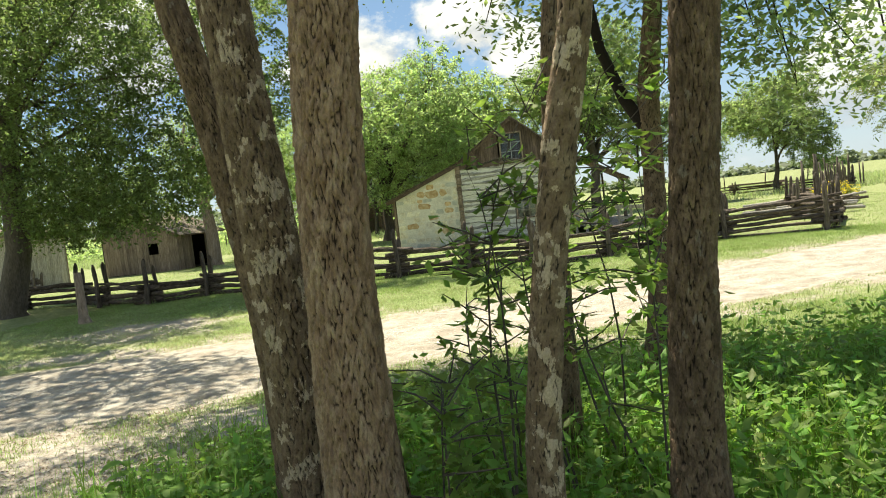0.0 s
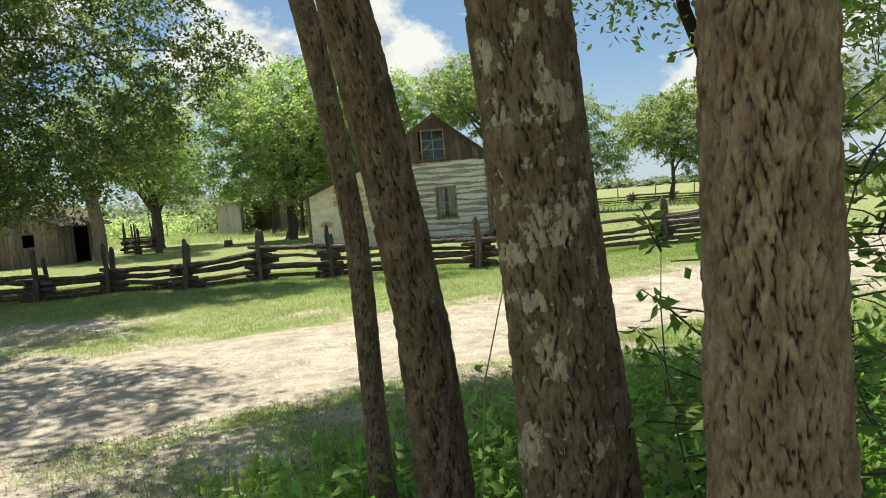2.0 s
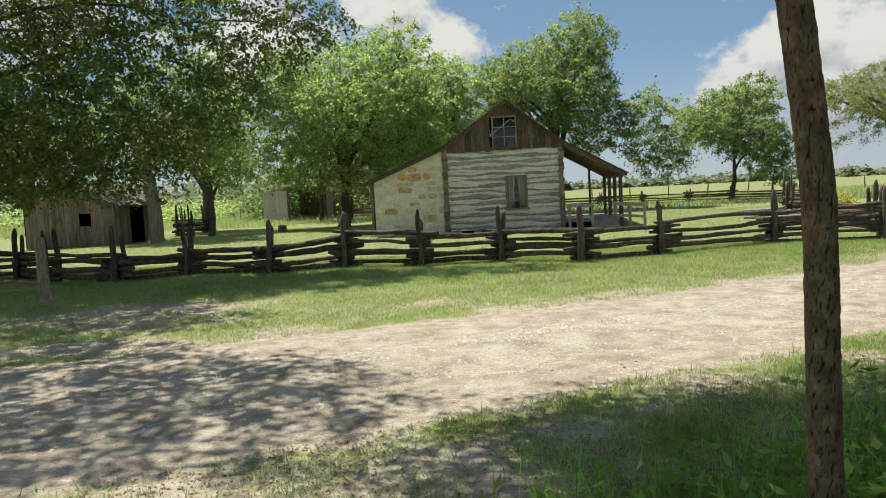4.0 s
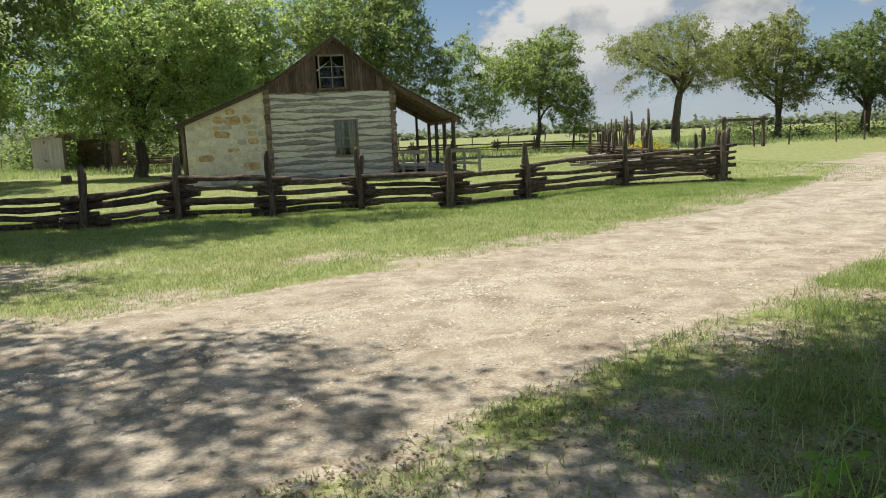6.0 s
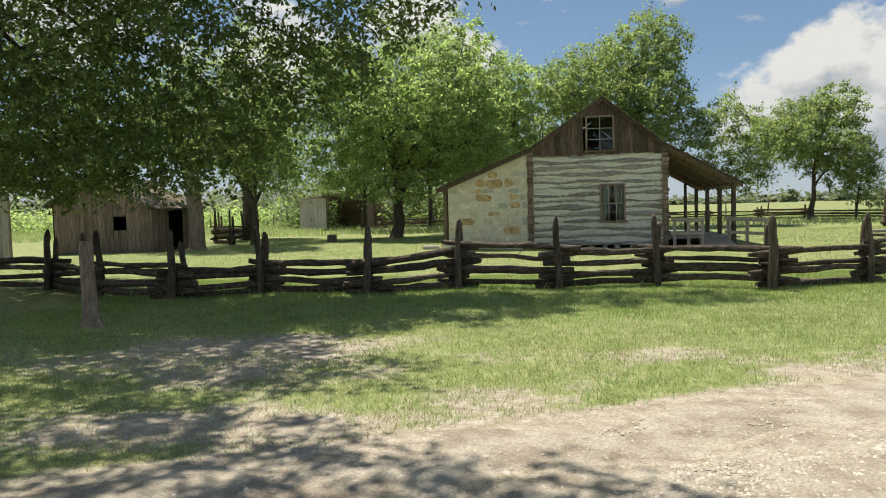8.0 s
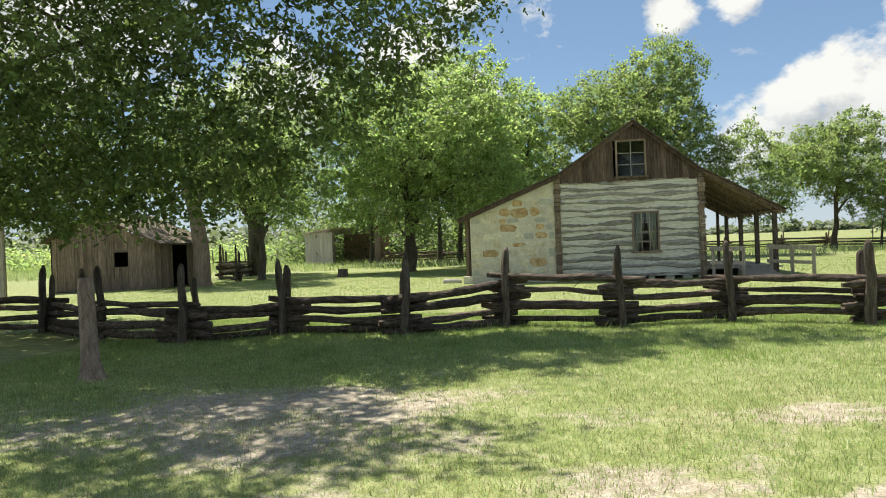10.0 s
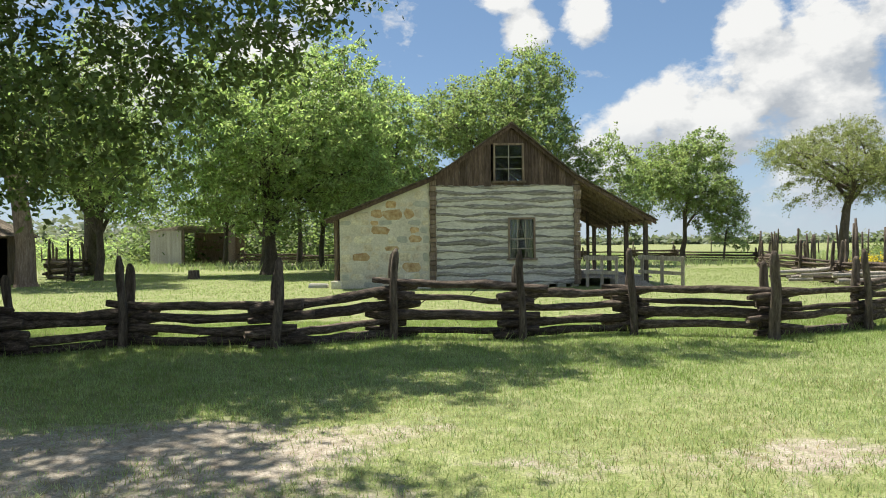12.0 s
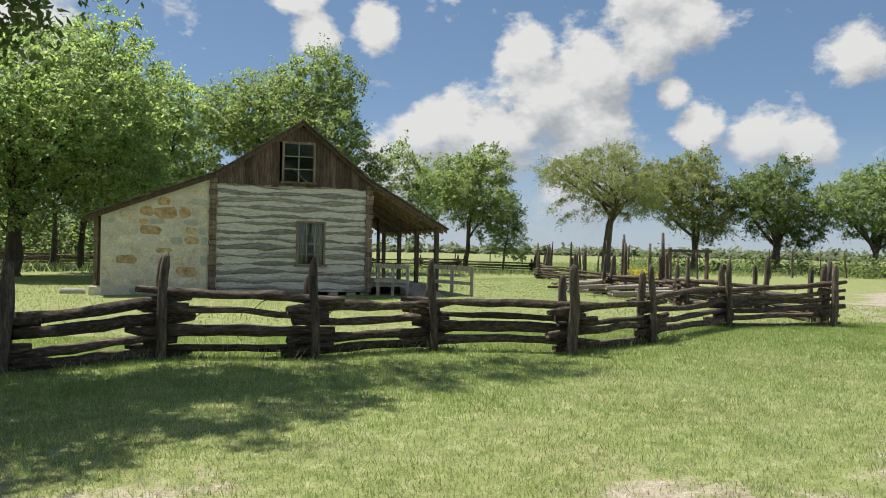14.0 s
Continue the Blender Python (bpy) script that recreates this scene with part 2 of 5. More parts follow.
M_SHED = surface("shed_boards", [(0.15, 0.11, 0.085), (0.26, 0.20, 0.155), (0.38, 0.31, 0.25)], 5, (4, 4, 0.4), bump=0.7, bump_scale=30, spread=0.28)
M_MORTAR = surface("lime_mortar", [(0.62, 0.585, 0.50), (0.78, 0.745, 0.66)], 4, bump=0.6, bump_scale=25, spread=0.0, fine=0.25)
M_STONE = surface("cream_stone", [(0.55, 0.475, 0.34), (0.72, 0.65, 0.51), (0.83, 0.79, 0.69)], 4, bump=0.8, bump_scale=16, spread=0.13, fine=0.25, hue=0.014, blotch=((0.72, 0.69, 0.60), 3, 0.8, 0.5, 0.6))
M_STONE_ORANGE = surface("orange_stone", [(0.36, 0.22, 0.12), (0.56, 0.40, 0.22), (0.68, 0.57, 0.40)], 7, bump=0.6, bump_scale=22, spread=0.15, fine=0.2)
M_STONE_GREY = surface("grey_stone", [(0.42, 0.43, 0.39), (0.60, 0.60, 0.545)], 7, bump=0.6, bump_scale=22, spread=0.12, fine=0.2)
M_SHINGLE = surface("weathered_shingles", [(0.085, 0.065, 0.05), (0.16, 0.13, 0.105), (0.26, 0.22, 0.18)], 9, bump=0.7, bump_scale=30, spread=0.35)
M_TIN = surface("galvanised_siding", [(0.42, 0.39, 0.34), (0.58, 0.55, 0.49)], 2, (2, 2, 0.3), rough=0.6, bump=0.1, spread=0.08)
# near-black: the shade inside the shed is put into this colour
M_PAINTED_SHADE = surface("painted_interior_shade", [(0.02, 0.018, 0.016), (0.035, 0.03, 0.026)], 3, bump=0, spread=0)
M_CURTAIN = surface("net_curtain", [(0.46, 0.44, 0.40), (0.60, 0.58, 0.53)], 6, bump=0.2, spread=0.05)
M_FRAME = surface("window_frame_paint", [(0.36, 0.34, 0.30), (0.50, 0.48, 0.43)], 9, bump=0.4, spread=0.05)
M_GLASS = bpy.data.materials.new("window_glass")
M_GLASS.use_nodes = True
gn, gl = M_GLASS.node_tree.nodes, M_GLASS.node_tree.links
g_tr, g_gl, g_mx, g_fr = (gn.new(k) for k in ("ShaderNodeBsdfTransparent", "ShaderNodeBsdfGlossy", "ShaderNodeMixShader", "ShaderNodeFresnel"))
g_gl.inputs["Roughness"].default_value = 0.05
g_fr.inputs["IOR"].default_value = 1.5
g_tr.inputs["Color"].default_value = (0.85, 0.9, 0.9, 1)
gl.new(g_fr.outputs[0], g_mx.inputs[0])
gl.new(g_tr.outputs[0], g_mx.inputs[1])
gl.new(g_gl.outputs[0], g_mx.inputs[2])
gl.new(g_mx.outputs[0], gn["Material Output"].inputs["Surface"])


# ---- builders ----
def np_mesh(name, verts, faces, mat, smooth=False):
    verts, faces = np.asarray(verts, np.float32), np.asarray(faces, np.int32)
    me = bpy.data.meshes.new(name)
    k = faces.shape[1]
    me.vertices.add(len(verts))
    me.vertices.foreach_set("co", verts.ravel())
    me.loops.add(faces.size)
    me.loops.foreach_set("vertex_index", faces.ravel())
    me.polygons.add(len(faces))
    me.polygons.foreach_set("loop_start", np.arange(0, faces.size, k, dtype=np.int32))
    me.polygons.foreach_set("loop_total", np.full(len(faces), k, np.int32))
    if smooth:
        me.polygons.foreach_set("use_smooth", np.ones(len(faces), bool))
    me.update(calc_edges=True)
    me.validate()
    me.materials.append(mat)
    return me


def thing(name, at, label, category, group="", kind=""):
    ob = new(name)
    ob.location = at
    ob.empty_display_size = 0.1
    return tagged(ob, label, category, group, kind)


def under(name, me, parent, label=""):
    """A mesh in world metres, as a part of parent."""
    ob = new(name, me)
    ob.parent = parent
    base = parent.location if parent.parent is None else Vector(parent.location) + Vector(parent.parent.location)
    ob.location = -Vector(base)
    if label:
        ob["label"] = label
    return ob


def part(name, bm, mat, parent, label=""):
    me = bpy.data.meshes.new(name)
    bm.to_mesh(me)
    bm.free()
    me.materials.append(mat)
    return under(name, me, parent, label)


def box(bm, x0, x1, y0, y1, z0, z1, m=None, bevel=0.0, jitter=0.0, rng=None):
    g = bmesh.ops.create_cube(bm, size=1.0)
    vs = g["verts"]
    for v in vs:
        v.co = Vector((x0 + (v.co.x + 0.5) * (x1 - x0), y0 + (v.co.y + 0.5) * (y1 - y0), z0 + (v.co.z + 0.5) * (z1 - z0)))
        if jitter:
            v.co += Vector([rng.uniform(-jitter, jitter) for _ in range(3)])
        if m is not None:
            v.co = m @ v.co
    if bevel:
        es = list({e for v in vs for e in v.link_edges})
        bmesh.ops.bevel(bm, geom=es, offset=bevel, segments=1, affect="EDGES")
    return bm


def a_box(*args, **kw):
    return box(bmesh.new(), *args, **kw)


def prism(bm, pts, y0, y1):
    """A prism along y over the polygon pts in x and z."""
    a = [bm.verts.new((x, y0, z)) for x, z in pts]
    b = [bm.verts.new((x, y1, z)) for x, z in pts]
    bm.faces.new(a)
    bm.faces.new(b[::-1])
    for i in range(len(pts)):
        j = (i + 1) % len(pts)
        bm.faces.new((a[j], a[i], b[i], b[j]))
    bmesh.ops.recalc_face_normals(bm, faces=bm.faces)
    return bm


def tube(points, radii, sides, rng, rough=0.12, flat=1.0):
    """A rough tapered log through points; returns verts, triangles."""
    pts = [Vector(p) for p in points]
    prof = [1 + rng.uniform(-rough, rough) for _ in range(sides)]
    verts, faces = [], []
    for i, p in enumerate(pts):
        d = (pts[min(i + 1, len(pts) - 1)] - pts[max(i - 1, 0)]).normalized()
        up = Vector((0, 0, 1)) if abs(d.z) < 0.8 else Vector((0, 1, 0))
        a = d.cross(up).normalized()
        b = a.cross(d).normalized()
        for k in range(sides):
            t = 2 * math.pi * k / sides
            r = radii[i] * prof[k] * (1 + rng.uniform(-rough, rough) * 0.6)
            verts.append(p + a * (math.cos(t) * r) + b * (math.sin(t) * r * flat))
    for i in range(len(pts) - 1):
        for k in range(sides):
            j = (k + 1) % sides
            q = (i * sides + k, i * sides + j, (i + 1) * sides + j, (i + 1) * sides + k)
            faces += [(q[0], q[1], q[2]), (q[0], q[2], q[3])]
    for base, order in ((0, -1), ((len(pts) - 1) * sides, 1)):
        c = len(verts)
        verts.append(pts[0] if base == 0 else pts[-1])
        for k in range(sides):
            j = (k + 1) % sides
            faces.append((c, base + j, base + k)[::order] if order == -1 else (c, base + k, base + j))
    return [tuple(v) for v in verts], faces


def join(pieces):
    verts, faces, n = [], [], 0
    for v, f in pieces:
        verts += v
        faces += [tuple(i + n for i in q) for q in f]
        n += len(v)
    return verts, faces


def leaves(centres, size, rng, droop=0.3, wide=0.5, flatness=0.6, swing=0.45):
    """Small folded leaves, two triangles each, at the given places."""
    n = len(centres)
    az = rng.uniform(0, 2 * np.pi, n)
    tilt = rng.normal(-droop, swing, n)
    s = size * rng.uniform(0.65, 1.3, n)
    d = np.stack([np.cos(az) * np.cos(tilt), np.sin(az) * np.cos(tilt), np.sin(tilt)], 1)
    side = np.stack([-np.sin(az), np.cos(az), rng.normal(0, flatness, n)], 1)
    side /= np.linalg.norm(side, axis=1, keepdims=True)
    nrm = np.cross(d, side)
    L, W = (d * s[:, None]), side * (s * wide * 0.5)[:, None]
    mid = centres + L * 0.45 - nrm * (s * 0.08)[:, None]
    v = np.stack([centres, mid + W, centres + L, mid - W], 1).reshape(-1, 3)
    k = np.arange(n)[:, None] * 4
    f = np.concatenate([k + np.array([0, 1, 2]), k + np.array([0, 2, 3])], 0)
    return v, f


def blades(xy, z, height, width, rng, lean=0.5):
    n = len(xy)
    az = rng.uniform(0, 2 * np.pi, n)
    h = height * rng.uniform(0.5, 1.3, n)
    w = width * rng.uniform(0.6, 1.3, n)
    base = np.column_stack([xy, z])
    side = np.stack([np.cos(az), np.sin(az), np.zeros(n)], 1) * w[:, None] * 0.5
    az2 = rng.uniform(0, 2 * np.pi, n)
    off = np.abs(rng.normal(0, lean, n)) * h
    tip = base + np.stack([np.cos(az2) * off, np.sin(az2) * off, h], 1)
    v = np.stack([base - side, base + side, tip], 1).reshape(-1, 3)
    return v, np.arange(n * 3).reshape(-1, 3)


# ---- ground and road ----
ROAD = [(-60, -16, 4.6), (-30, -5.5, 4.6), (-16, 1.5, 4.4), (-10.5, 4.6, 4.2), (-7.0, 6.5, 3.9), (-4.6, 7.8, 3.6), (-2.4, 9.1, 3.4), (0.7, 11.3, 3.3), (4.9, 14.5, 3.4), (9.4, 18.8, 4.0), (14.2, 23.4, 4.6), (21.5, 27.8, 5.0), (34, 31.5, 5.0), (60, 34, 5.0), (120, 38, 5.0)]


def smooth_line(rows, n=12):
    out = []
    for i in range(len(rows) - 1):
        p = [np.array(rows[min(max(i + k, 0), len(rows) - 1)], float) for k in (-1, 0, 1, 2)]
        for s in np.linspace(0, 1, n, endpoint=False):
            out.append(0.5 * (2 * p[1] + (p[2] - p[0]) * s + (2 * p[0] - 5 * p[1] + 4 * p[2] - p[3]) * s * s + (3 * p[1] - p[0] - 3 * p[2] + p[3]) * s ** 3))
    return np.array(out)


ROAD_LINE = smooth_line(ROAD)


def road_offset(x, y):
    """Signed share of the road's half width at which a place lies (1 is the edge)."""
    x, y = np.asarray(x, float), np.asarray(y, float)
    best = np.full(x.shape, 1e9)
    for cx, cy, w in ROAD_LINE[24:150]:
        best = np.minimum(best, np.hypot(x - cx, y - cy) / (w / 2))
    return best


def wave(x, y):
    return np.sin(x * 1.7 + 0.6 * np.sin(y * 1.1)) * np.sin(y * 1.45 + 0.7 * np.sin(x * 0.9 + 2))


def bare(x, y):
    """How bare of grass the ground is, 0 to 1."""
    d = road_offset(x, y)
    b = np.clip((1.13 - d) / 0.27, 0, 1)
    patch = np.exp(-(((x + 9.2) / 1.8) ** 2 + ((y - 8.3) / 0.6) ** 2)) * 0.75
    worn = np.exp(-(((x + 6.0) / 1.6) ** 2 + ((y - 10.6) / 0.5) ** 2)) * 0.45 + np.exp(-(((x + 9.9) / 1.7) ** 2 + ((y - 11.4) / 0.75) ** 2)) * 0.72
    worn += np.exp(-(((x + 9.7) / 1.5) ** 2 + ((y - 9.9) / 0.8) ** 2)) * 0.45 + np.exp(-(((x + 11.6) / 1.6) ** 2 + ((y - 10.6) / 1.0) ** 2)) * 0.34
    near = np.exp(-(((x + 5.6) / 2.2) ** 2 + ((y - 3.6) / 2.0) ** 2)) * 0.62
    yard = np.exp(-(((x + 20) / 9) ** 2 + ((y - 60) / 6) ** 2)) * 0.7
    dry = np.clip((2.0 - d) / 0.9, 0, 1) * np.clip(0.34 + 0.3 * wave(x * 1.1 + 0.4, y * 1.7), 0, 0.6)
    return np.clip(np.maximum.reduce([b, patch, worn, near, yard, dry]) + 0.12 * wave(x * 2.1, y * 2.3), 0, 1)


def height(x, y):
    x, y = np.asarray(x, float), np.asarray(y, float)
    z = 0.025 * np.sin(x * 0.55 + 1) * np.sin(y * 0.48) + 0.012 * wave(x * 1.3, y * 1.2)
    return z * np.clip(40 / (np.hypot(x, y - 15) + 1), 0, 1) - 0.03 * np.clip(1 - road_offset(x, y), 0, 1)


def spaced(lo, hi, step, far, grow=1.25):
    mid = list(np.arange(lo, hi + step, step))
    s, a, b = step, [], []
    left, right = lo, mid[-1]
    while left > -far:
        s *= grow
        left -= s
        a.append(left)
        right += s
        b.append(right)
    return np.array(a[::-1] + mid + b)


gx, gy = spaced(-22, 11, 0.22, 2500), spaced(-4, 32, 0.22, 2500)
GX, GY = np.meshgrid(gx, gy)
gv = np.stack([GX.ravel(), GY.ravel(), height(GX.ravel(), GY.ravel())], 1)
gi = (np.arange(len(gy) - 1)[:, None] * len(gx) + np.arange(len(gx) - 1)[None, :]).ravel()
ground_mesh = np_mesh("ground", gv, np.stack([gi, gi + 1, gi + len(gx) + 1, gi + len(gx)], 1), M_GROUND, True)
ground_mesh.attributes.new("bare", "FLOAT", "POINT").data.foreach_set("value", bare(gv[:, 0], gv[:, 1]).astype(np.float32))
ground = tagged(new("ground", ground_mesh), "sunlit mown grass with worn bare patches", "ground", kind="structure")

rv = []
cross = np.linspace(-1, 1, 21)
for i, (cx, cy, w) in enumerate(ROAD_LINE):
    a, b = ROAD_LINE[max(i - 1, 0)], ROAD_LINE[min(i + 1, len(ROAD_LINE) - 1)]
    t = np.array([b[0] - a[0], b[1] - a[1]])
    t /= np.linalg.norm(t)
    for s in cross:
        half = w / 2 * (0.90 + 0.10 * math.sin(i * 0.9 + s) + 0.06 * math.sin(i * 2.3 + 1.3 * s))
        x, y = cx - t[1] * s * half, cy + t[0] * s * half
        rut = -0.022 * math.exp(-((abs(s) - 0.48) / 0.16) ** 2) + 0.012 * math.exp(-(s / 0.2) ** 2)
        rv.append((x, y, float(height(x, y)) + 0.02 * (1 - abs(s) ** 6) - 0.012 * abs(s) ** 6 + rut))
n = len(cross)
ri = (np.arange(len(ROAD_LINE) - 1)[:, None] * n + np.arange(n - 1)[None, :]).ravel()
tagged(new("road", np_mesh("road", rv, np.stack([ri, ri + n, ri + n + 1, ri + 1], 1), M_ROAD, True)), "pale caliche dirt road with loose gravel", "road", kind="structure")


# ---- trees ----
def curve_to(a, b, rng, sag=0.1, n=5):
    a, b = Vector(a), Vector(b)
    k = (b - a).length * sag
    bend = Vector((rng.uniform(-k, k), rng.uniform(-k, k), rng.uniform(0, k)))
    return [a.lerp(b, s) + bend * (4 * s * (1 - s)) for s in np.linspace(0, 1, n)]


def crown_points(lobes, clusters, per, rng, spread, hollow=0.5):
    """Leaf places: tufts gathered in the outer part of each lobe."""
    vol = np.array([l[3] * l[4] * l[5] for l in lobes]) ** 0.8
    pick = rng.choice(len(lobes), clusters, p=vol / vol.sum())
    L = np.array(lobes)[pick]
    d = rng.normal(size=(clusters, 3))
    d /= np.linalg.norm(d, axis=1, keepdims=True)
    r = rng.uniform(hollow ** 3, 1.0, clusters) ** (1 / 3) * rng.uniform(0.8, 1.02, clusters)
    c = L[:, :3] + d * r[:, None] * L[:, 3:6]
    size = spread * rng.uniform(0.55, 1.25, clusters)
    o = rng.normal(size=(clusters * per, 3))
    o *= (rng.uniform(0, 1, clusters * per) ** 0.62 * 1.9 / np.linalg.norm(o, axis=1))[:, None]
    pts = np.repeat(c, per, 0) + o * np.repeat(size, per)[:, None] * np.array([1, 1, 0.62])
    return c, pts


def clumps(lobes, count, gap, rng, hollow):
    """Centres of leaf clumps in the outer part of the lobes, kept apart from one another so that gaps stay open."""
    vol = np.array([l[3] * l[4] * l[5] for l in lobes]) ** 0.75
    n = count * 4
    L = np.array(lobes)[rng.choice(len(lobes), n, p=vol / vol.sum())]
    d = rng.normal(size=(n, 3))
    d /= np.linalg.norm(d, axis=1, keepdims=True)
    c = L[:, :3] + d * (rng.uniform(hollow ** 3, 1.0, n) ** (1 / 3))[:, None] * L[:, 3:6]
    kept = np.empty((count, 3))
    k = 0
    for p in c:
        if k == count:
            break
        if k == 0 or np.min(((kept[:k] - p) / np.array([1, 1, 0.7])) ** 2 @ np.ones(3)) > gap * gap:
            kept[k] = p
            k += 1
    return kept[:k]


def clump_leaves(c, mid, size, per, rng):
    """Leaf places: each clump a drooping dome of leaves with a few sprays that reach outwards."""
    n = len(c)
    s = size * rng.uniform(0.6, 1.3, n)
    d = rng.normal(size=(n, per, 3)) + np.array([0, 0, 0.45])
    d /= np.linalg.norm(d, axis=2, keepdims=True)
    r = rng.uniform(0.04, 1, (n, per)) ** 0.5
    dome = d * (r * s[:, None])[..., None] * np.array([1, 1, 0.55])
    dome[..., 2] -= 0.35 * (dome[..., 0] ** 2 + dome[..., 1] ** 2) / s[:, None]
    pts = [(c[:, None, :] + dome).reshape(-1, 3)]
    out = c - mid
    out /= np.linalg.norm(out, axis=1, keepdims=True) + 1e-6
    m = max(6, per // 9)
    for _ in range(3):
        w = out * 0.7 + rng.normal(0, 0.65, (n, 3))
        w /= np.linalg.norm(w, axis=1, keepdims=True)
        u = np.linspace(0.3, 1.0, m)[None, :, None]
        line = c[:, None, :] + w[:, None, :] * u * (s * rng.uniform(1.2, 1.9, n))[:, None, None]
        line[..., 2] -= (u[..., 0] ** 2) * (s * 0.35)[:, None]
        pts.append((line + rng.normal(0, 0.06, line.shape) * s[:, None, None]).reshape(-1, 3))
    return np.concatenate(pts)


def tree(at, crown, trunk_r, leaf, count, gap, per, leaf_mat, bark, label, seed, lean=(0, 0), lobes=12, limbs=9, name="tree", fork=0.3, hollow=0.35, group="", extra=(), low=0.3, limb=0.62):
    """A tree: rough trunk, forking limbs and a crown of leaf clumps. crown: (dx, dy, z, rx, ry, rz) of the whole crown."""
    rng, pr = np.random.default_rng(seed), random.Random(seed)
    x, y = at
    z0 = float(height(x, y)) - 0.06
    root = thing(name, (x, y, z0 + 0.06), label, "tree", group)
    cx, cy, cz, rx, ry, rz = crown
    cx, cy = x + cx, y + cy
    ls = [(cx, cy, cz, rx * 0.62, ry * 0.62, rz * 0.66)]
    for i in range(lobes):
        a = i * 2.4 + pr.uniform(-0.3, 0.3)
        h = -0.85 + 1.8 * ((i * 0.618) % 1.0)
        q = math.sqrt(max(0.1, 1 - h * h))
        k = pr.uniform(0.26, 0.46)
        ls.append((cx + math.cos(a) * q * rx * (1 - k), cy + math.sin(a) * q * ry * (1 - k), cz + h * rz * (1 - k), rx * k, ry * k, rz * k))
    ls += list(extra)
    c = clumps(ls, count, gap, rng, hollow)
    c = c[c[:, 2] > low + gap * 0.4]
    mid = np.array([cx, cy, cz - rz * 0.3])
    pts = clump_leaves(c, mid, gap * 0.72, per, rng)
    pts = pts[pts[:, 2] > low]
    split = Vector((x + lean[0] * fork, y + lean[1] * fork, max(1.3, cz - rz * 1.05)))
    end = Vector((x + lean[0], y + lean[1], cz + rz * 0.45))

    def wob(k):
        return Vector((pr.uniform(-1, 1), pr.uniform(-1, 1), 0)) * trunk_r * k
    stem = [Vector((x, y, z0)), Vector((x, y, z0 + 0.25)), Vector((x, y, 0)).lerp(split, 0.5) + wob(0.5), split, split.lerp(end, 0.33) + wob(1.2), split.lerp(end, 0.66) + wob(1.4), end]
    under("trunk", np_mesh("trunk", *tube(stem, [trunk_r * k for k in (1.5, 1.12, 0.98, 0.85, 0.5, 0.28, 0.08)], 12, pr, 0.1), bark, True), root)
    arms = []
    targets = [ls[1 + (i * max(1, (len(ls) - 1) // limbs)) % (len(ls) - 1)] for i in range(min(limbs, len(ls) - 1))]
    for tgt in targets:
        s = pr.uniform(0.0, 0.55)
        a = split.lerp(end, s)
        r0 = trunk_r * limb * (1 - 0.65 * s) * pr.uniform(0.75, 1.1)
        arms.append((curve_to(a, tgt[:3], pr, 0.2, 8), r0))
    wood = [[tube(path, [r0 * (1 - 0.8 * k / 7) for k in range(8)], 7, pr, 0.1)] for path, r0 in arms]
    places = [tuple(q) for path, _ in arms for q in path[2:]]
    made = [(i, r0 * (1 - 0.8 * (k + 2) / 7) * 0.5) for i, (path, r0) in enumerate(arms) for k in range(len(path) - 2)]
    known = np.zeros((len(places) + len(c), 3))
    n = len(places)
    known[:n] = places
    reach = np.min(np.linalg.norm(c[:, None, :] - known[None, :n, :], axis=2), axis=1)
    for q in c[np.argsort(reach)]:
        d = np.linalg.norm(known[:n] - q, axis=1) + 0.5 * np.maximum(0, known[:n, 2] - q[2])
        k = int(np.argmin(d))
        i, r1 = made[k]
        wood[i].append(tube(curve_to(known[k], q, pr, 0.2, 3), [r1, r1 * 0.75, r1 * 0.5], 4, pr, 0.1))
        known[n] = q
        made.append((i, max(0.006, r1 * 0.62)))
        n += 1
    for w in wood:
        under("limb", np_mesh("limb", *join(w), bark, True), root)
    under("crown", np_mesh("crown", *leaves(pts, leaf, rng, 0.35, 0.62, 0.8, 0.6), leaf_mat), root)
    return root


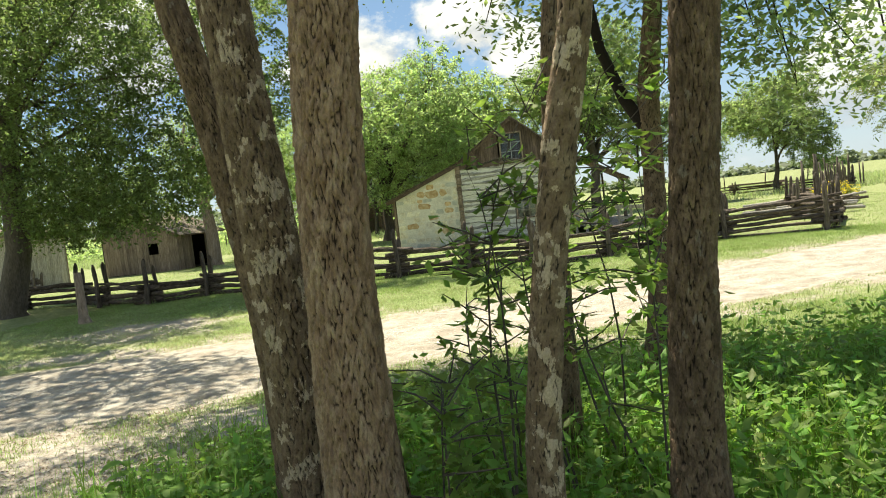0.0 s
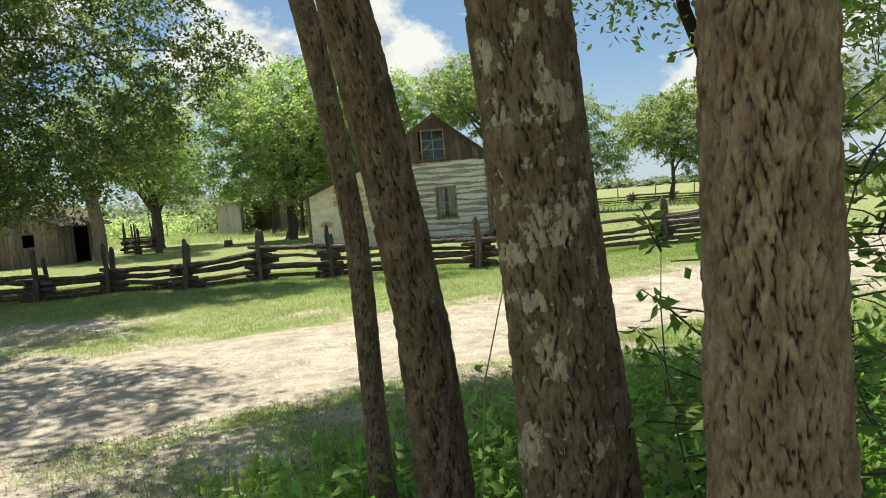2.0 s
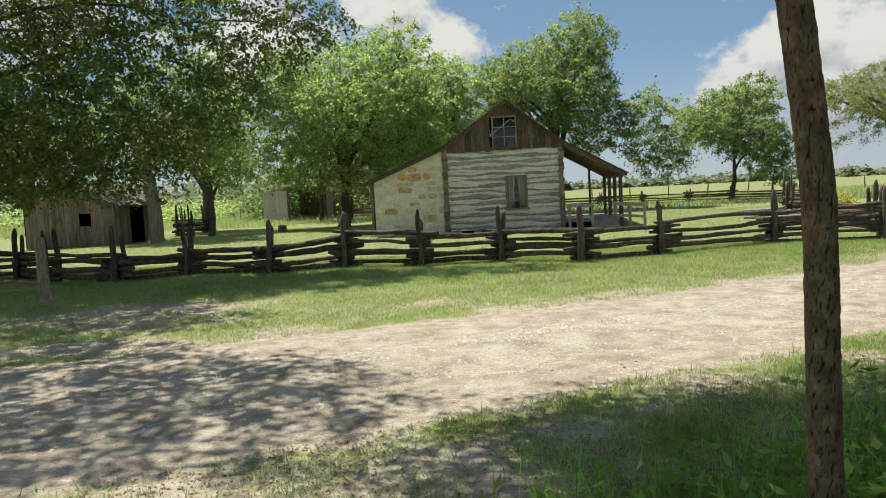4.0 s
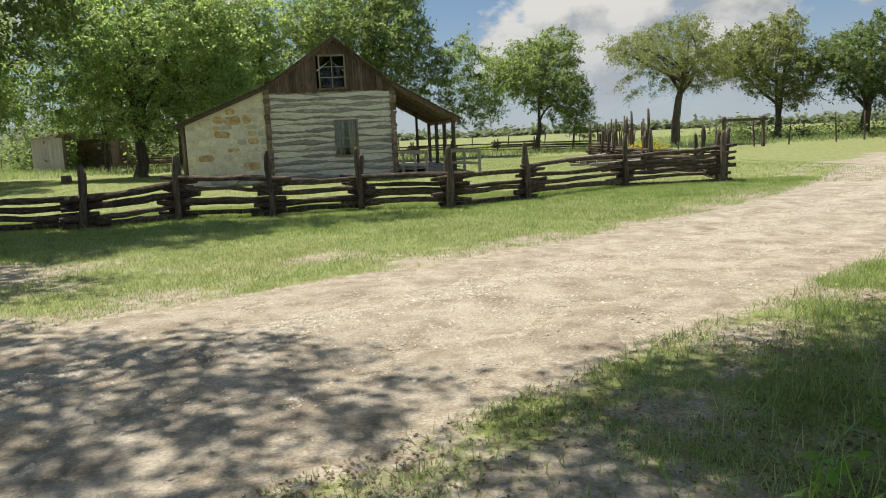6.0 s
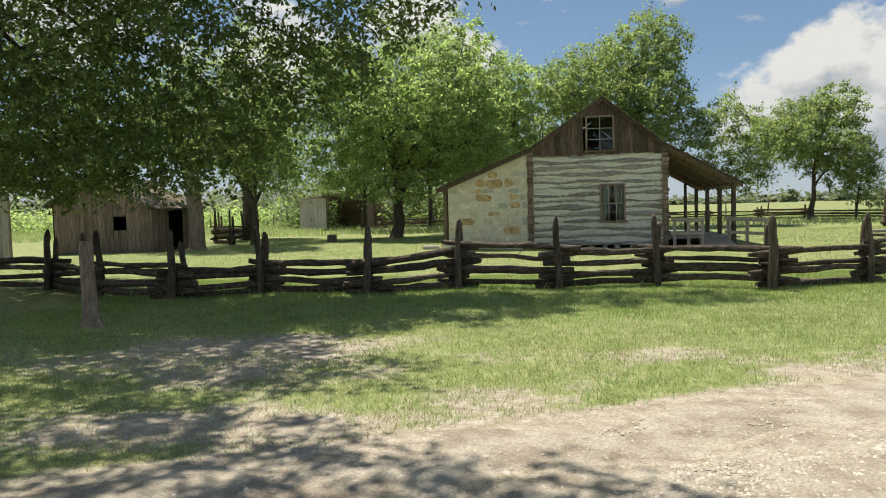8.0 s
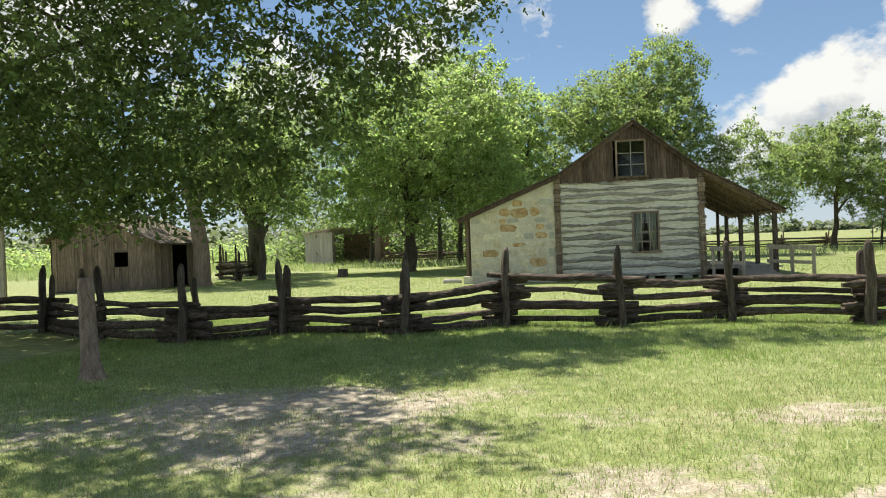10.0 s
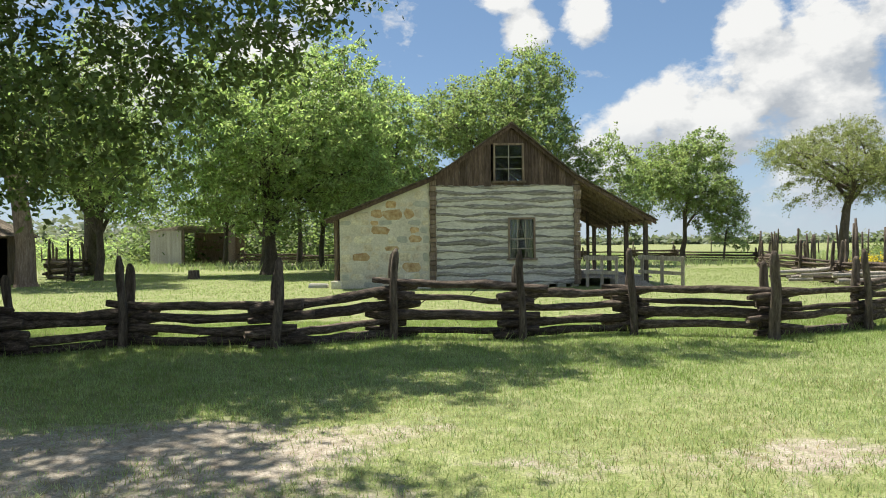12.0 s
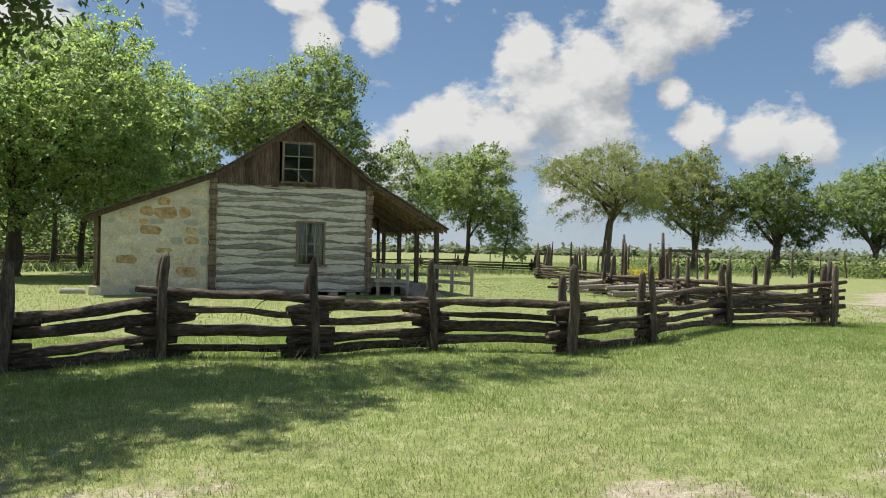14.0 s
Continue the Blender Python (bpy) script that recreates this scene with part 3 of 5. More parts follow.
def bark_trunk(axis, seed, around, cell, depth, top_step=0.015):
    """A trunk with raised bark plates. axis: rows of (z, x, y, radius)."""
    rng = np.random.default_rng(seed)
    ax = np.array(axis, float)
    zs = np.concatenate([np.arange(-0.06, 2.75, top_step), np.arange(2.75, ax[-1, 0], 0.12)])
    th = np.linspace(0, 2 * np.pi, around, endpoint=False)
    Z, T = np.meshgrid(zs, th, indexing="ij")
    X, Y, R = (np.interp(Z, ax[:, 0], ax[:, k]) for k in (1, 2, 3))
    R = R * (1 + 0.45 * np.exp(-np.clip(Z, 0, 9) / 0.16)) * (1 + 0.05 * np.sin(2 * T + 1.3 * Z + seed) + 0.03 * np.sin(3 * T - 2.1 * Z))
    X = X + 0.012 * np.sin(Z * 2.3 + seed)
    Y = Y + 0.012 * np.cos(Z * 1.9 + seed)
    nu = max(6, int(2 * np.pi * ax[0, 3] / cell[0]))
    u = T / (2 * np.pi) * nu + 0.35 * np.sin(Z * 7 + 3 * np.sin(T * 2)) + 0.16 * np.sin(Z * 31 + T * 3) + 0.14 * np.sin(Z * 97 + T * 11)
    v = Z / cell[1] + 0.5 * np.sin(T * 5 + Z * 3) + 0.35 * np.sin(T * 17 + Z * 11) + 0.12 * np.sin(T * 61 + Z * 29)
    jit = rng.uniform(0.12, 0.88, (nu, 400, 2))
    lift = rng.uniform(0.45, 1.0, (nu, 400))
    iu, iv = np.floor(u).astype(int), np.floor(v).astype(int)
    f1, f2, lf = np.full(u.shape, 9.0), np.full(u.shape, 9.0), np.zeros(u.shape)
    for a in (-1, 0, 1):
        for b in (-1, 0, 1):
            cu, cv = iu + a, iv + b
            j = jit[cu % nu, cv % 400]
            du, dv = np.abs(cu + j[..., 0] - u), np.abs(cv + j[..., 1] - v)
            d = 0.6 * np.maximum(du, dv) + 0.4 * np.hypot(du, dv)
            near = d < f1
            f2 = np.where(near, f1, np.minimum(f2, d))
            lf = np.where(near, lift[cu % nu, cv % 400], lf)
            f1 = np.where(near, d, f1)
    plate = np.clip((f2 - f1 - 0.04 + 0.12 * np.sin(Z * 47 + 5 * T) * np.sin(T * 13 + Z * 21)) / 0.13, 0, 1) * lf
    R = R + depth * (plate - 0.55) + depth * 0.06 * rng.normal(0, 1, R.shape)
    V = np.stack([X + np.cos(T) * R, Y + np.sin(T) * R, Z], -1).reshape(-1, 3)
    i = (np.arange(len(zs) - 1)[:, None] * around + np.arange(around)[None, :])
    j = (np.arange(len(zs) - 1)[:, None] * around + (np.arange(around)[None, :] + 1) % around)
    return V, np.stack([i, j, j + around, i + around], -1).reshape(-1, 4), plate.ravel()


def grove_tree(axis, bark, label, seed, around=120, cell=(0.028, 0.055), depth=0.012, crown=None, leaf_mat=None, count=180, fork=None):
    rng, pr = np.random.default_rng(seed + 50), random.Random(seed)
    z, x, y, _ = axis[0]
    root = thing("roadside_tree", (x, y, float(height(x, y))), label, "tree", "trees beside the road")
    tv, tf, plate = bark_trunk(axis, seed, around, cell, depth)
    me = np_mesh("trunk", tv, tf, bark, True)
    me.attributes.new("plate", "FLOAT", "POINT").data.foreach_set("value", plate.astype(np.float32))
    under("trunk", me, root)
    if fork:
        under("limb", np_mesh("limb", *tube(fork[0], fork[1], 12, pr, 0.08), bark, True), root)
    if crown:
        zt, xt, yt, rt = axis[-1]
        c, pts = crown_points([crown] if isinstance(crown, tuple) else crown, count, 44, rng, 0.38, 0.2)
        for i in range(0, len(c), 5):
            s = pr.uniform(0.72, 0.98)
            a = Vector((x + (xt - x) * s, y + (yt - y) * s, zt * s))
            under("limb", np_mesh("limb", *tube(curve_to(a, c[i], pr, 0.12, 5), [0.035, 0.028, 0.02, 0.012, 0.004], 6, pr, 0.1), bark, True), root)
        under("crown", np_mesh("crown", *leaves(pts, 0.085, rng), leaf_mat), root)
    return root


# crowns above 5 m are unseen, placed so their shade falls on verge and road
grove_tree([(0, -3.00, 2.02, 0.10), (0.65, -3.015, 2.02, 0.098), (1.2, -3.062, 2.02, 0.089), (1.68, -3.128, 2.02, 0.082), (2.19, -3.20, 2.015, 0.083), (2.6, -3.27, 1.99, 0.078), (6.8, -4.4, 2.1, 0.04)],
           M_BARK, "dark leaning tree trunk with flaky bark beside the road", 11, 110, (0.026, 0.046), 0.015, [(-6.0, 6.2, 6.4, 2.0, 1.6, 0.9), (-5.6, 6.8, 6.2, 1.2, 1.0, 0.5)], M_LEAF_MID, 130)
grove_tree([(0, -2.60, 1.385, 0.135), (0.8, -2.63, 1.382, 0.118), (1.33, -2.64, 1.38, 0.112), (1.69, -2.655, 1.38, 0.111), (2.1, -2.68, 1.378, 0.106), (2.64, -2.72, 1.374, 0.098), (7.4, -3.6, 1.3, 0.04)],
           M_BARK_LICHEN, "mottled tree trunk with pale lichen patches", 12, 144, (0.027, 0.045), 0.014, [(-4.6, 7.2, 7.0, 2.2, 1.6, 0.9), (-4.6, 7.4, 6.6, 1.8, 1.4, 0.7), (-3.2, 8.0, 6.6, 1.5, 1.2, 0.7), (-5.2, 7.3, 6.6, 1.7, 1.3, 0.7)], M_LEAF_MID, 640)
grove_tree([(0, -2.25, 1.01, 0.155), (0.67, -2.24, 1.012, 0.136), (1.5, -2.215, 1.02, 0.121), (2.1, -2.19, 1.023, 0.121), (2.47, -2.17, 1.03, 0.125), (7.5, -1.8, 1.4, 0.05)],
           M_BARK_BROWN, "thick brown tree trunk with ridged plated bark", 13, 178, (0.026, 0.05), 0.019, (-2.6, 4.2, 7.0, 2.4, 2.0, 1.3), M_LEAF_DARK, 22)
grove_tree([(0, -2.42, 1.85, 0.075), (0.9, -2.45, 1.85, 0.066), (2.4, -2.56, 1.9, 0.06), (6.5, -2.9, 2.3, 0.03)],
           M_BARK, "dark slim tree trunk behind the others", 14, 59, (0.024, 0.05), 0.008, (-3.6, 3.6, 6.4, 1.8, 1.6, 1.2), M_LEAF_MID, 20)
grove_tree([(0, -1.58, 0.94, 0.072), (0.9, -1.533, 0.933, 0.060), (1.5, -1.457, 0.929, 0.057), (1.88, -1.395, 0.923, 0.060), (2.18, -1.33, 0.916, 0.055), (6.0, -0.7, 1.0, 0.03)],
           M_BARK_LICHEN, "slender pale mottled tree trunk among weeds", 15, 68, (0.022, 0.035), 0.009, (-1.2, 3.4, 6.2, 1.9, 1.8, 1.3), M_LEAF_MID, 22)
grove_tree([(0, -1.02, 1.535, 0.13), (0.67, -1.007, 1.531, 0.106), (1.4, -0.98, 1.526, 0.094), (2.26, -0.905, 1.51, 0.09), (7.0, -0.3, 1.7, 0.04)],
           M_BARK, "dark brown tree trunk with furrowed bark", 16, 127, (0.026, 0.06), 0.016, [(-0.2, 4.0, 6.2, 2.4, 2.0, 1.7), (-0.42, 1.75, 2.75, 0.65, 0.5, 0.32), (-0.42, 1.75, 2.75, 0.65, 0.5, 0.32)], M_LEAF_MID, 60)
grove_tree([(0, -3.39, 2.90, 0.07), (0.65, -3.418, 2.90, 0.055), (1.48, -3.446, 2.898, 0.053), (2.09, -3.508, 2.89, 0.052), (2.44, -3.552, 2.885, 0.056), (6.0, -4.3, 3.3, 0.025)],
           M_BARK, "thin dark leaning tree trunk at the road verge", 17, 54, (0.022, 0.05), 0.007, (-6.8, 5.2, 6.2, 1.6, 1.5, 0.8), M_LEAF_MID, 60)
grove_tree([(0, -1.06, 5.38, 0.11), (0.55, -1.0, 5.38, 0.09), (1.7, -0.93, 5.372, 0.086), (2.45, -0.90, 5.37, 0.09), (3.2, -0.80, 5.37, 0.08), (6.5, -0.4, 5.6, 0.04)],
           M_BARK, "forked tree with rough bark near the road", 18, 68, (0.026, 0.055), 0.010, [(-1.8, 7.2, 6.0, 2.4, 1.7, 1.0), (-1.5, 5.7, 3.5, 1.0, 0.9, 0.5), (-0.6, 5.4, 3.9, 1.2, 0.9, 0.7), (0.1, 5.2, 2.9, 0.9, 0.7, 0.6), (0.8, 5.8, 2.6, 0.9, 0.7, 0.6), (-0.5, 5.0, 2.9, 0.7, 0.6, 0.5)], M_LEAF_MID, 330,
           fork=([(-0.92, 5.37, 2.1), (-1.12, 5.36, 2.45), (-1.28, 5.35, 2.9), (-1.45, 5.3, 4.2)], [0.06, 0.055, 0.05, 0.02]))
grove_tree([(0, -1.68, 3.09, 0.075), (0.88, -1.65, 3.08, 0.061), (1.75, -1.602, 3.076, 0.054), (2.64, -1.546, 3.07, 0.049), (6.0, -1.2, 3.2, 0.025)],
           M_BARK, "thin dark tree trunk among shrubs", 19, 51, (0.022, 0.05), 0.007, (-1.6, 3.9, 5.8, 1.8, 1.7, 1.5), M_LEAF_DARK, 45)

# the great shade tree over the rail fence
BOUGHS_AND_SHADE_LOBES = [(-12.4, 15.2, 5.4, 2.4, 2.0, 1.9), (-15.4, 15.0, 4.6, 3.0, 2.4, 2.2), (-19.0, 17.5, 4.4, 3.4, 3.0, 2.0), (-10.6, 16.6, 7.0, 2.0, 1.6, 1.5), (-13.0, 11.5, 7.2, 2.2, 2.2, 1.2), (-13.6, 14.2, 4.2, 2.0, 1.6, 1.3), (-16.5, 14.0, 3.9, 2.4, 1.8, 1.1)]
# lobes above 7 m are out of view, added to shade lawn, fence and road
BOUGHS_AND_SHADE_LOBES += [(-8.6, 18.2, 8.3, 2.7, 1.1, 0.7), (-11.0, 17.2, 7.8, 2.4, 1.4, 1.0), (-12.8, 12.9, 7.6, 2.0, 1.2, 0.9), (-11.7, 12.9, 7.4, 1.6, 1.1, 0.6), (-13.8, 13.1, 7.4, 1.6, 1.2, 0.7), (-9.6, 8.8, 7.6, 2.0, 1.8, 0.8), (-9.0, 8.6, 7.5, 1.8, 1.4, 0.6), (-10.2, 9.2, 7.4, 1.8, 1.4, 0.6), (-14.5, 17.5, 3.2, 2.0, 1.3, 0.9), (-17.6, 18.5, 3.1, 2.6, 1.6, 1.1), (-15.6, 16.5, 3.5, 2.4, 1.6, 1.2), (-18.5, 19.0, 3.4, 3.0, 2.0, 1.4)] * 3
BOUGHS_AND_SHADE_LOBES += [(-12.2, 10.3, 7.3, 2.2, 1.5, 0.8), (-11.4, 9.4, 7.5, 1.8, 1.4, 0.7), (-9.6, 16.8, 5.4, 1.3, 1.0, 0.7), (-10.6, 16.2, 4.7, 1.4, 1.2, 0.9), (-11.1, 15.6, 3.8, 1.4, 1.2, 0.8), (-12.0, 15.2, 3.1, 1.3, 1.2, 0.6), (-13.2, 15.0, 2.7, 1.4, 1.2, 0.6), (-14.4, 15.6, 2.7, 1.5, 1.2, 0.7), (-15.6, 16.0, 2.6, 1.5, 1.2, 0.6), (-17.0, 17.0, 2.6, 1.8, 1.2, 0.6), (-13.6, 14.8, 2.3, 1.5, 1.1, 0.5), (-15.2, 15.3, 2.3, 1.6, 1.1, 0.5), (-12.4, 15.2, 2.4, 1.1, 0.9, 0.4)] * 4
tree((-17.9, 15.6), (2.6, 0.2, 7.7, 4.9, 4.5, 3.9), 0.34, 0.112, 1950, 0.52, 64, M_LEAF_DARK, M_BARK_FAR, "large dark-leaved shade tree with low spreading limbs", 31, (1.8, 0.3), 14, 16, "shade_tree", 0.3, 0.25, extra=BOUGHS_AND_SHADE_LOBES, low=1.55, limb=0.2)
# trees round the yard
tree((-21.2, 32.0), (0.5, 1.5, 6.4, 3.9, 3.6, 3.4), 0.30, 0.15, 300, 0.8, 80, M_LEAF_MID, M_SHED, "pale barkless trunk of a leafy tree beside the shed", 32, (-0.7, 0.3), group="yard trees", low=1.8)
tree((-20.6, 36.5), (-0.2, 0.5, 4.9, 3.2, 3.0, 3.0), 0.16, 0.15, 260, 0.72, 80, M_LEAF_LIGHT, M_BARK_FAR, "light green young tree behind the shed", 33, (0.2, 0), group="yard trees", low=1.5)
tree((-23.0, 41.5), (0.3, 0.5, 5.5, 3.4, 3.2, 3.1), 0.30, 0.16, 260, 0.8, 80, M_LEAF_LIGHT, M_BARK_FAR, "light green tree with a stout trunk", 34, (0.2, 0), group="yard trees", low=1.5)
tree((-14.6, 40.0), (1.5, 0.4, 6.8, 6.1, 4.8, 5.0), 0.28, 0.168, 1150, 0.70, 70, M_LEAF_LIGHT, M_BARK_FAR, "tall full green tree behind the lean-to", 35, (0.3, 0), 16, 12, group="yard trees", low=1.5, extra=[(-17.8, 39.5, 4.6, 2.4, 2.0, 2.2), (-17.0, 40, 8.0, 2.3, 2.0, 2.0), (-10.9, 39.0, 3.8, 2.2, 1.8, 1.7), (-14.5, 38.2, 3.2, 2.6, 1.6, 1.3), (-10.9, 39.5, 6.6, 2.2, 2.0, 1.8)])
tree((-10.6, 45.0), (0.2, 0.4, 6.2, 4.4, 3.6, 4.0), 0.22, 0.175, 560, 0.70, 78, M_LEAF_LIGHT, M_BARK_FAR, "yellow-green tree behind the cabin", 36, (0.3, 0), group="yard trees", low=1.2)
for k, (x, y, h, r) in enumerate([(-19.5, 52.5, 5.4, 3.2), (-16.6, 49.5, 5.0, 3.0), (-13.4, 51.0, 6.0, 3.4), (-11.0, 49.0, 5.4, 3.0), (-7.6, 50.0, 6.0, 3.2), (-15.2, 54.0, 6.4, 3.6)]):
    tree((x, y), (0.2, 0.2, h, r, r, 3.6), 0.15, 0.22, 190, 0.85, 52, M_LEAF_MID, M_BARK_FAR, "slender tree in the shaded thicket behind the yard", 60 + k, (0.3, 0), 9, 6, group="thicket trees", low=1.3)
tree((-2.8, 47.5), (0.4, 0.5, 8.0, 5.3, 4.7, 5.0), 0.32, 0.178, 950, 0.72, 70, M_LEAF_MID, M_BARK_FAR, "tall rounded dark green tree behind the cabin", 37, (0.4, 0), 15, 12, group="yard trees", low=1.6, extra=[(2.6, 46.5, 4.6, 2.2, 2.0, 2.6), (4.0, 46.8, 3.2, 1.4, 1.2, 1.4)])
tree((8.7, 51.5), (0.6, 0.4, 5.2, 4.2, 3.6, 3.6), 0.17, 0.165, 520, 0.64, 78, M_LEAF_MID, M_BARK_FAR, "rounded green tree by the far rail fence", 38, (0.5, 0), 13, 9, group="pasture trees", low=1.5)
tree((10.9, 50.6), (0.6, 0.0, 2.0, 1.5, 1.3, 1.5), 0.07, 0.13, 80, 0.5, 60, M_LEAF_LIGHT, M_BARK_FAR, "small light green sapling under a larger tree", 39, (0.3, 0), 6, 5, group="pasture trees", low=0.5)
tree((17.7, 49.5), (-0.2, 0.2, 6.2, 4.9, 3.8, 2.9), 0.27, 0.11, 420, 0.62, 95, M_LEAF_OLIVE, M_BARK_FAR, "airy olive mesquite with crooked open limbs", 40, (0.9, 0), 16, 12, group="pasture trees", fork=0.25, hollow=0.6, low=2.6, extra=[(14.6, 49.5, 4.2, 0.9, 0.8, 0.9), (16.2, 49.0, 4.0, 0.7, 0.7, 0.6), (20.6, 49.6, 4.6, 1.2, 1.0, 1.0)])
tree((28.1, 54.0), (-0.5, 0.3, 5.9, 4.9, 3.8, 4.3), 0.24, 0.18, 460, 0.74, 80, M_LEAF_OLIVE, M_BARK_FAR, "broad olive green pasture tree", 41, (0.3, 0), 13, 10, group="pasture trees", low=2.0)
tree((33.5, 51.6), (0.1, 0.3, 5.3, 5.0, 3.8, 4.1), 0.34, 0.18, 480, 0.72, 80, M_LEAF_DARK, M_BARK_FAR, "dark green pasture tree with a thick trunk", 42, (0.3, 0), 13, 10, group="pasture trees", low=1.8)
tree((38.6, 47.6), (0.3, 0.3, 5.0, 4.6, 3.6, 3.9), 0.22, 0.18, 430, 0.72, 80, M_LEAF_MID, M_BARK_FAR, "leaning green pasture tree", 43, (0.9, 0), 13, 10, group="pasture trees", low=1.6)
tree((45.0, 43.0), (0.5, 0.3, 5.7, 4.8, 3.8, 3.9), 0.24, 0.18, 430, 0.76, 80, M_LEAF_OLIVE, M_BARK_FAR, "olive green tree beyond the road", 44, (0.4, 0), 13, 10, group="pasture trees", low=1.8)


# ---- the cabin ----
YF, YB = 28.31, 35.0
cabin = thing("cabin", (-5.4, 31.5, 0), "weathered log cabin with stone lean-to, board gable and porch", "house")
rnd = random.Random(5)
ROOF = [(-10.72, 2.06), (-7.53, 3.33), (-5.23, 4.87), (-3.32, 3.33), (-0.92, 1.97)]


def roof_z(x, drop=0.0):
    for (x0, z0), (x1, z1) in zip(ROOF, ROOF[1:]):
        if x0 <= x <= x1:
            return z0 + (z1 - z0) * (x - x0) / (x1 - x0) - drop
    return ROOF[0][1] - drop


WX0, WX1, WZ0, WZ1 = -5.30, -4.59, 0.86, 2.02
UX0, UX1, UZ0, UZ1 = -5.72, -4.91, 3.17, 4.23
# lime-chinked wall with its window opening
wall = part("log_wall", a_box(-7.5, WX0, YF, YF + 0.2, 0.09, 3.06), M_CHINK, cabin, "pale lime chinking between the logs")
bm = bmesh.new()
box(bm, WX1, -3.28, YF, YF + 0.2, 0.09, 3.06)
box(bm, WX0, WX1, YF, YF + 0.2, 0.09, WZ0)
box(bm, WX0, WX1, YF, YF + 0.2, WZ1, 3.06)
part("log_wall", bm, M_CHINK, cabin)


def hewn_log(x0, x1, z, h, seed):
    """A hewn log face with a wavering upper and lower edge."""
    r = random.Random(seed)
    ph = [r.uniform(0, 6.3) for _ in range(6)]
    k = max(6, int((x1 - x0) * 16))
    verts, faces = [], []
    for i in range(k + 1):
        x = x0 + (x1 - x0) * i / k
        up = 0.032 * math.sin(x * 1.9 + ph[0]) + 0.024 * math.sin(x * 4.3 + ph[1]) + r.uniform(-0.014, 0.014)
        lo = 0.030 * math.sin(x * 2.2 + ph[2]) + 0.018 * math.sin(x * 5.1 + ph[3]) + r.uniform(-0.014, 0.014)
        mid = 0.018 * math.sin(x * 1.3 + ph[4])
        t, b = z + mid + h / 2 + up, z + mid - h / 2 + lo
        f = 0.030 + 0.008 * math.sin(x * 3 + ph[5])
        ring = [(YF + 0.03, t), (YF - f * 0.5, t - 0.012), (YF - f + r.uniform(-0.005, 0.005), t - (t - b) * 0.35), (YF - f * 0.8 + r.uniform(-0.005, 0.005), b + (t - b) * 0.3), (YF - f * 0.35, b + 0.012), (YF + 0.03, b)]
        verts += [(x, y, zz) for y, zz in ring]
    for i in range(k):
        for j in range(5):
            a = i * 6 + j
            faces.append((a, a + 1, a + 7, a + 6))
    return np_mesh("log", verts, faces, M_LOG, True)


z, i = 0.17, 0
while z < 3.06:
    h = rnd.uniform(0.08, 0.145)
    spans = [(-7.48, WX0 - 0.05), (WX1 + 0.05, -3.29)] if WZ0 - 0.06 < z < WZ1 + 0.06 else [(-7.48, -3.29)]
    for x0, x1 in spans:
        under("log", hewn_log(x0, x1, z, h, 100 + i), cabin)
        i += 1
    z += rnd.uniform(0.20, 0.24)
# notched log ends at the corners
z = 0.06
while z < 3.05:
    h = rnd.uniform(0.12, 0.17)
    for x in (-7.58, -3.27):
        part("log_end", a_box(x - 0.10 + rnd.uniform(-0.02, 0.02), x + 0.09 + rnd.uniform(-0.02, 0.02), YF - 0.06 - rnd.uniform(0, 0.03), YF + 0.24, z + 0.006, z + h, bevel=0.012, jitter=0.012, rng=rnd), M_SHED, cabin)
    z += h
# footing stones under the sill
for k in range(9):
    x = -7.2 + k * 0.47 + rnd.uniform(-0.12, 0.12)
    part("footing_stone", a_box(x, x + rnd.uniform(0.14, 0.3), YF + 0.05, YF + 0.3, -0.05, 0.095, bevel=0.03, jitter=0.015, rng=rnd), M_STONE_GREY, cabin)
# the wall of the stone lean-to
part("mortar_wall", prism(bmesh.new(), [(-10.34, -0.05), (-7.68, -0.05), (-7.68, roof_z(-7.68, 0.14)), (-10.34, roof_z(-10.34, 0.14))], YF, YF + 0.35), M_MORTAR, cabin, "smeared lime mortar")
ORANGE_AT = [(-9.35, 2.05), (-9.05, 1.72), (-8.45, 2.2), (-8.05, 1.55), (-8.85, 1.1), (-8.15, 0.55), (-9.6, 0.85), (-8.75, 2.35)]


def rubble(x0, x1, z0, z1, face):
    """A roughly squared stone with worn corners, a little proud of the mortar."""
    w, h = x1 - x0, z1 - z0
    k = min(w, h) * rnd.uniform(0.2, 0.36)
    ring = [(x0 + k, z0), (x1 - k, z0), (x1, z0 + k), (x1, z1 - k), (x1 - k, z1), (x0 + k, z1), (x0, z1 - k), (x0, z0 + k)]
    ring = [(x + rnd.uniform(-0.45, 0.45) * k, min(z + rnd.uniform(-0.45, 0.45) * k, roof_z(x, 0.17))) for x, z in ring]
    cx, cz = (x0 + x1) / 2, (z0 + z1) / 2
    bm = bmesh.new()
    back = [bm.verts.new((x, YF + 0.03, z)) for x, z in ring]
    edge = [bm.verts.new((x, YF - face * 0.4, z)) for x, z in ring]
    top = [bm.verts.new((cx + (x - cx) * 0.86, YF - face, cz + (z - cz) * 0.86)) for x, z in ring]
    bm.faces.new(top)
    for a, b in ((back, edge), (edge, top)):
        for i in range(8):
            bm.faces.new((a[i], a[(i + 1) % 8], b[(i + 1) % 8], b[i]))
    bmesh.ops.recalc_face_normals(bm, faces=bm.faces)
    return bm


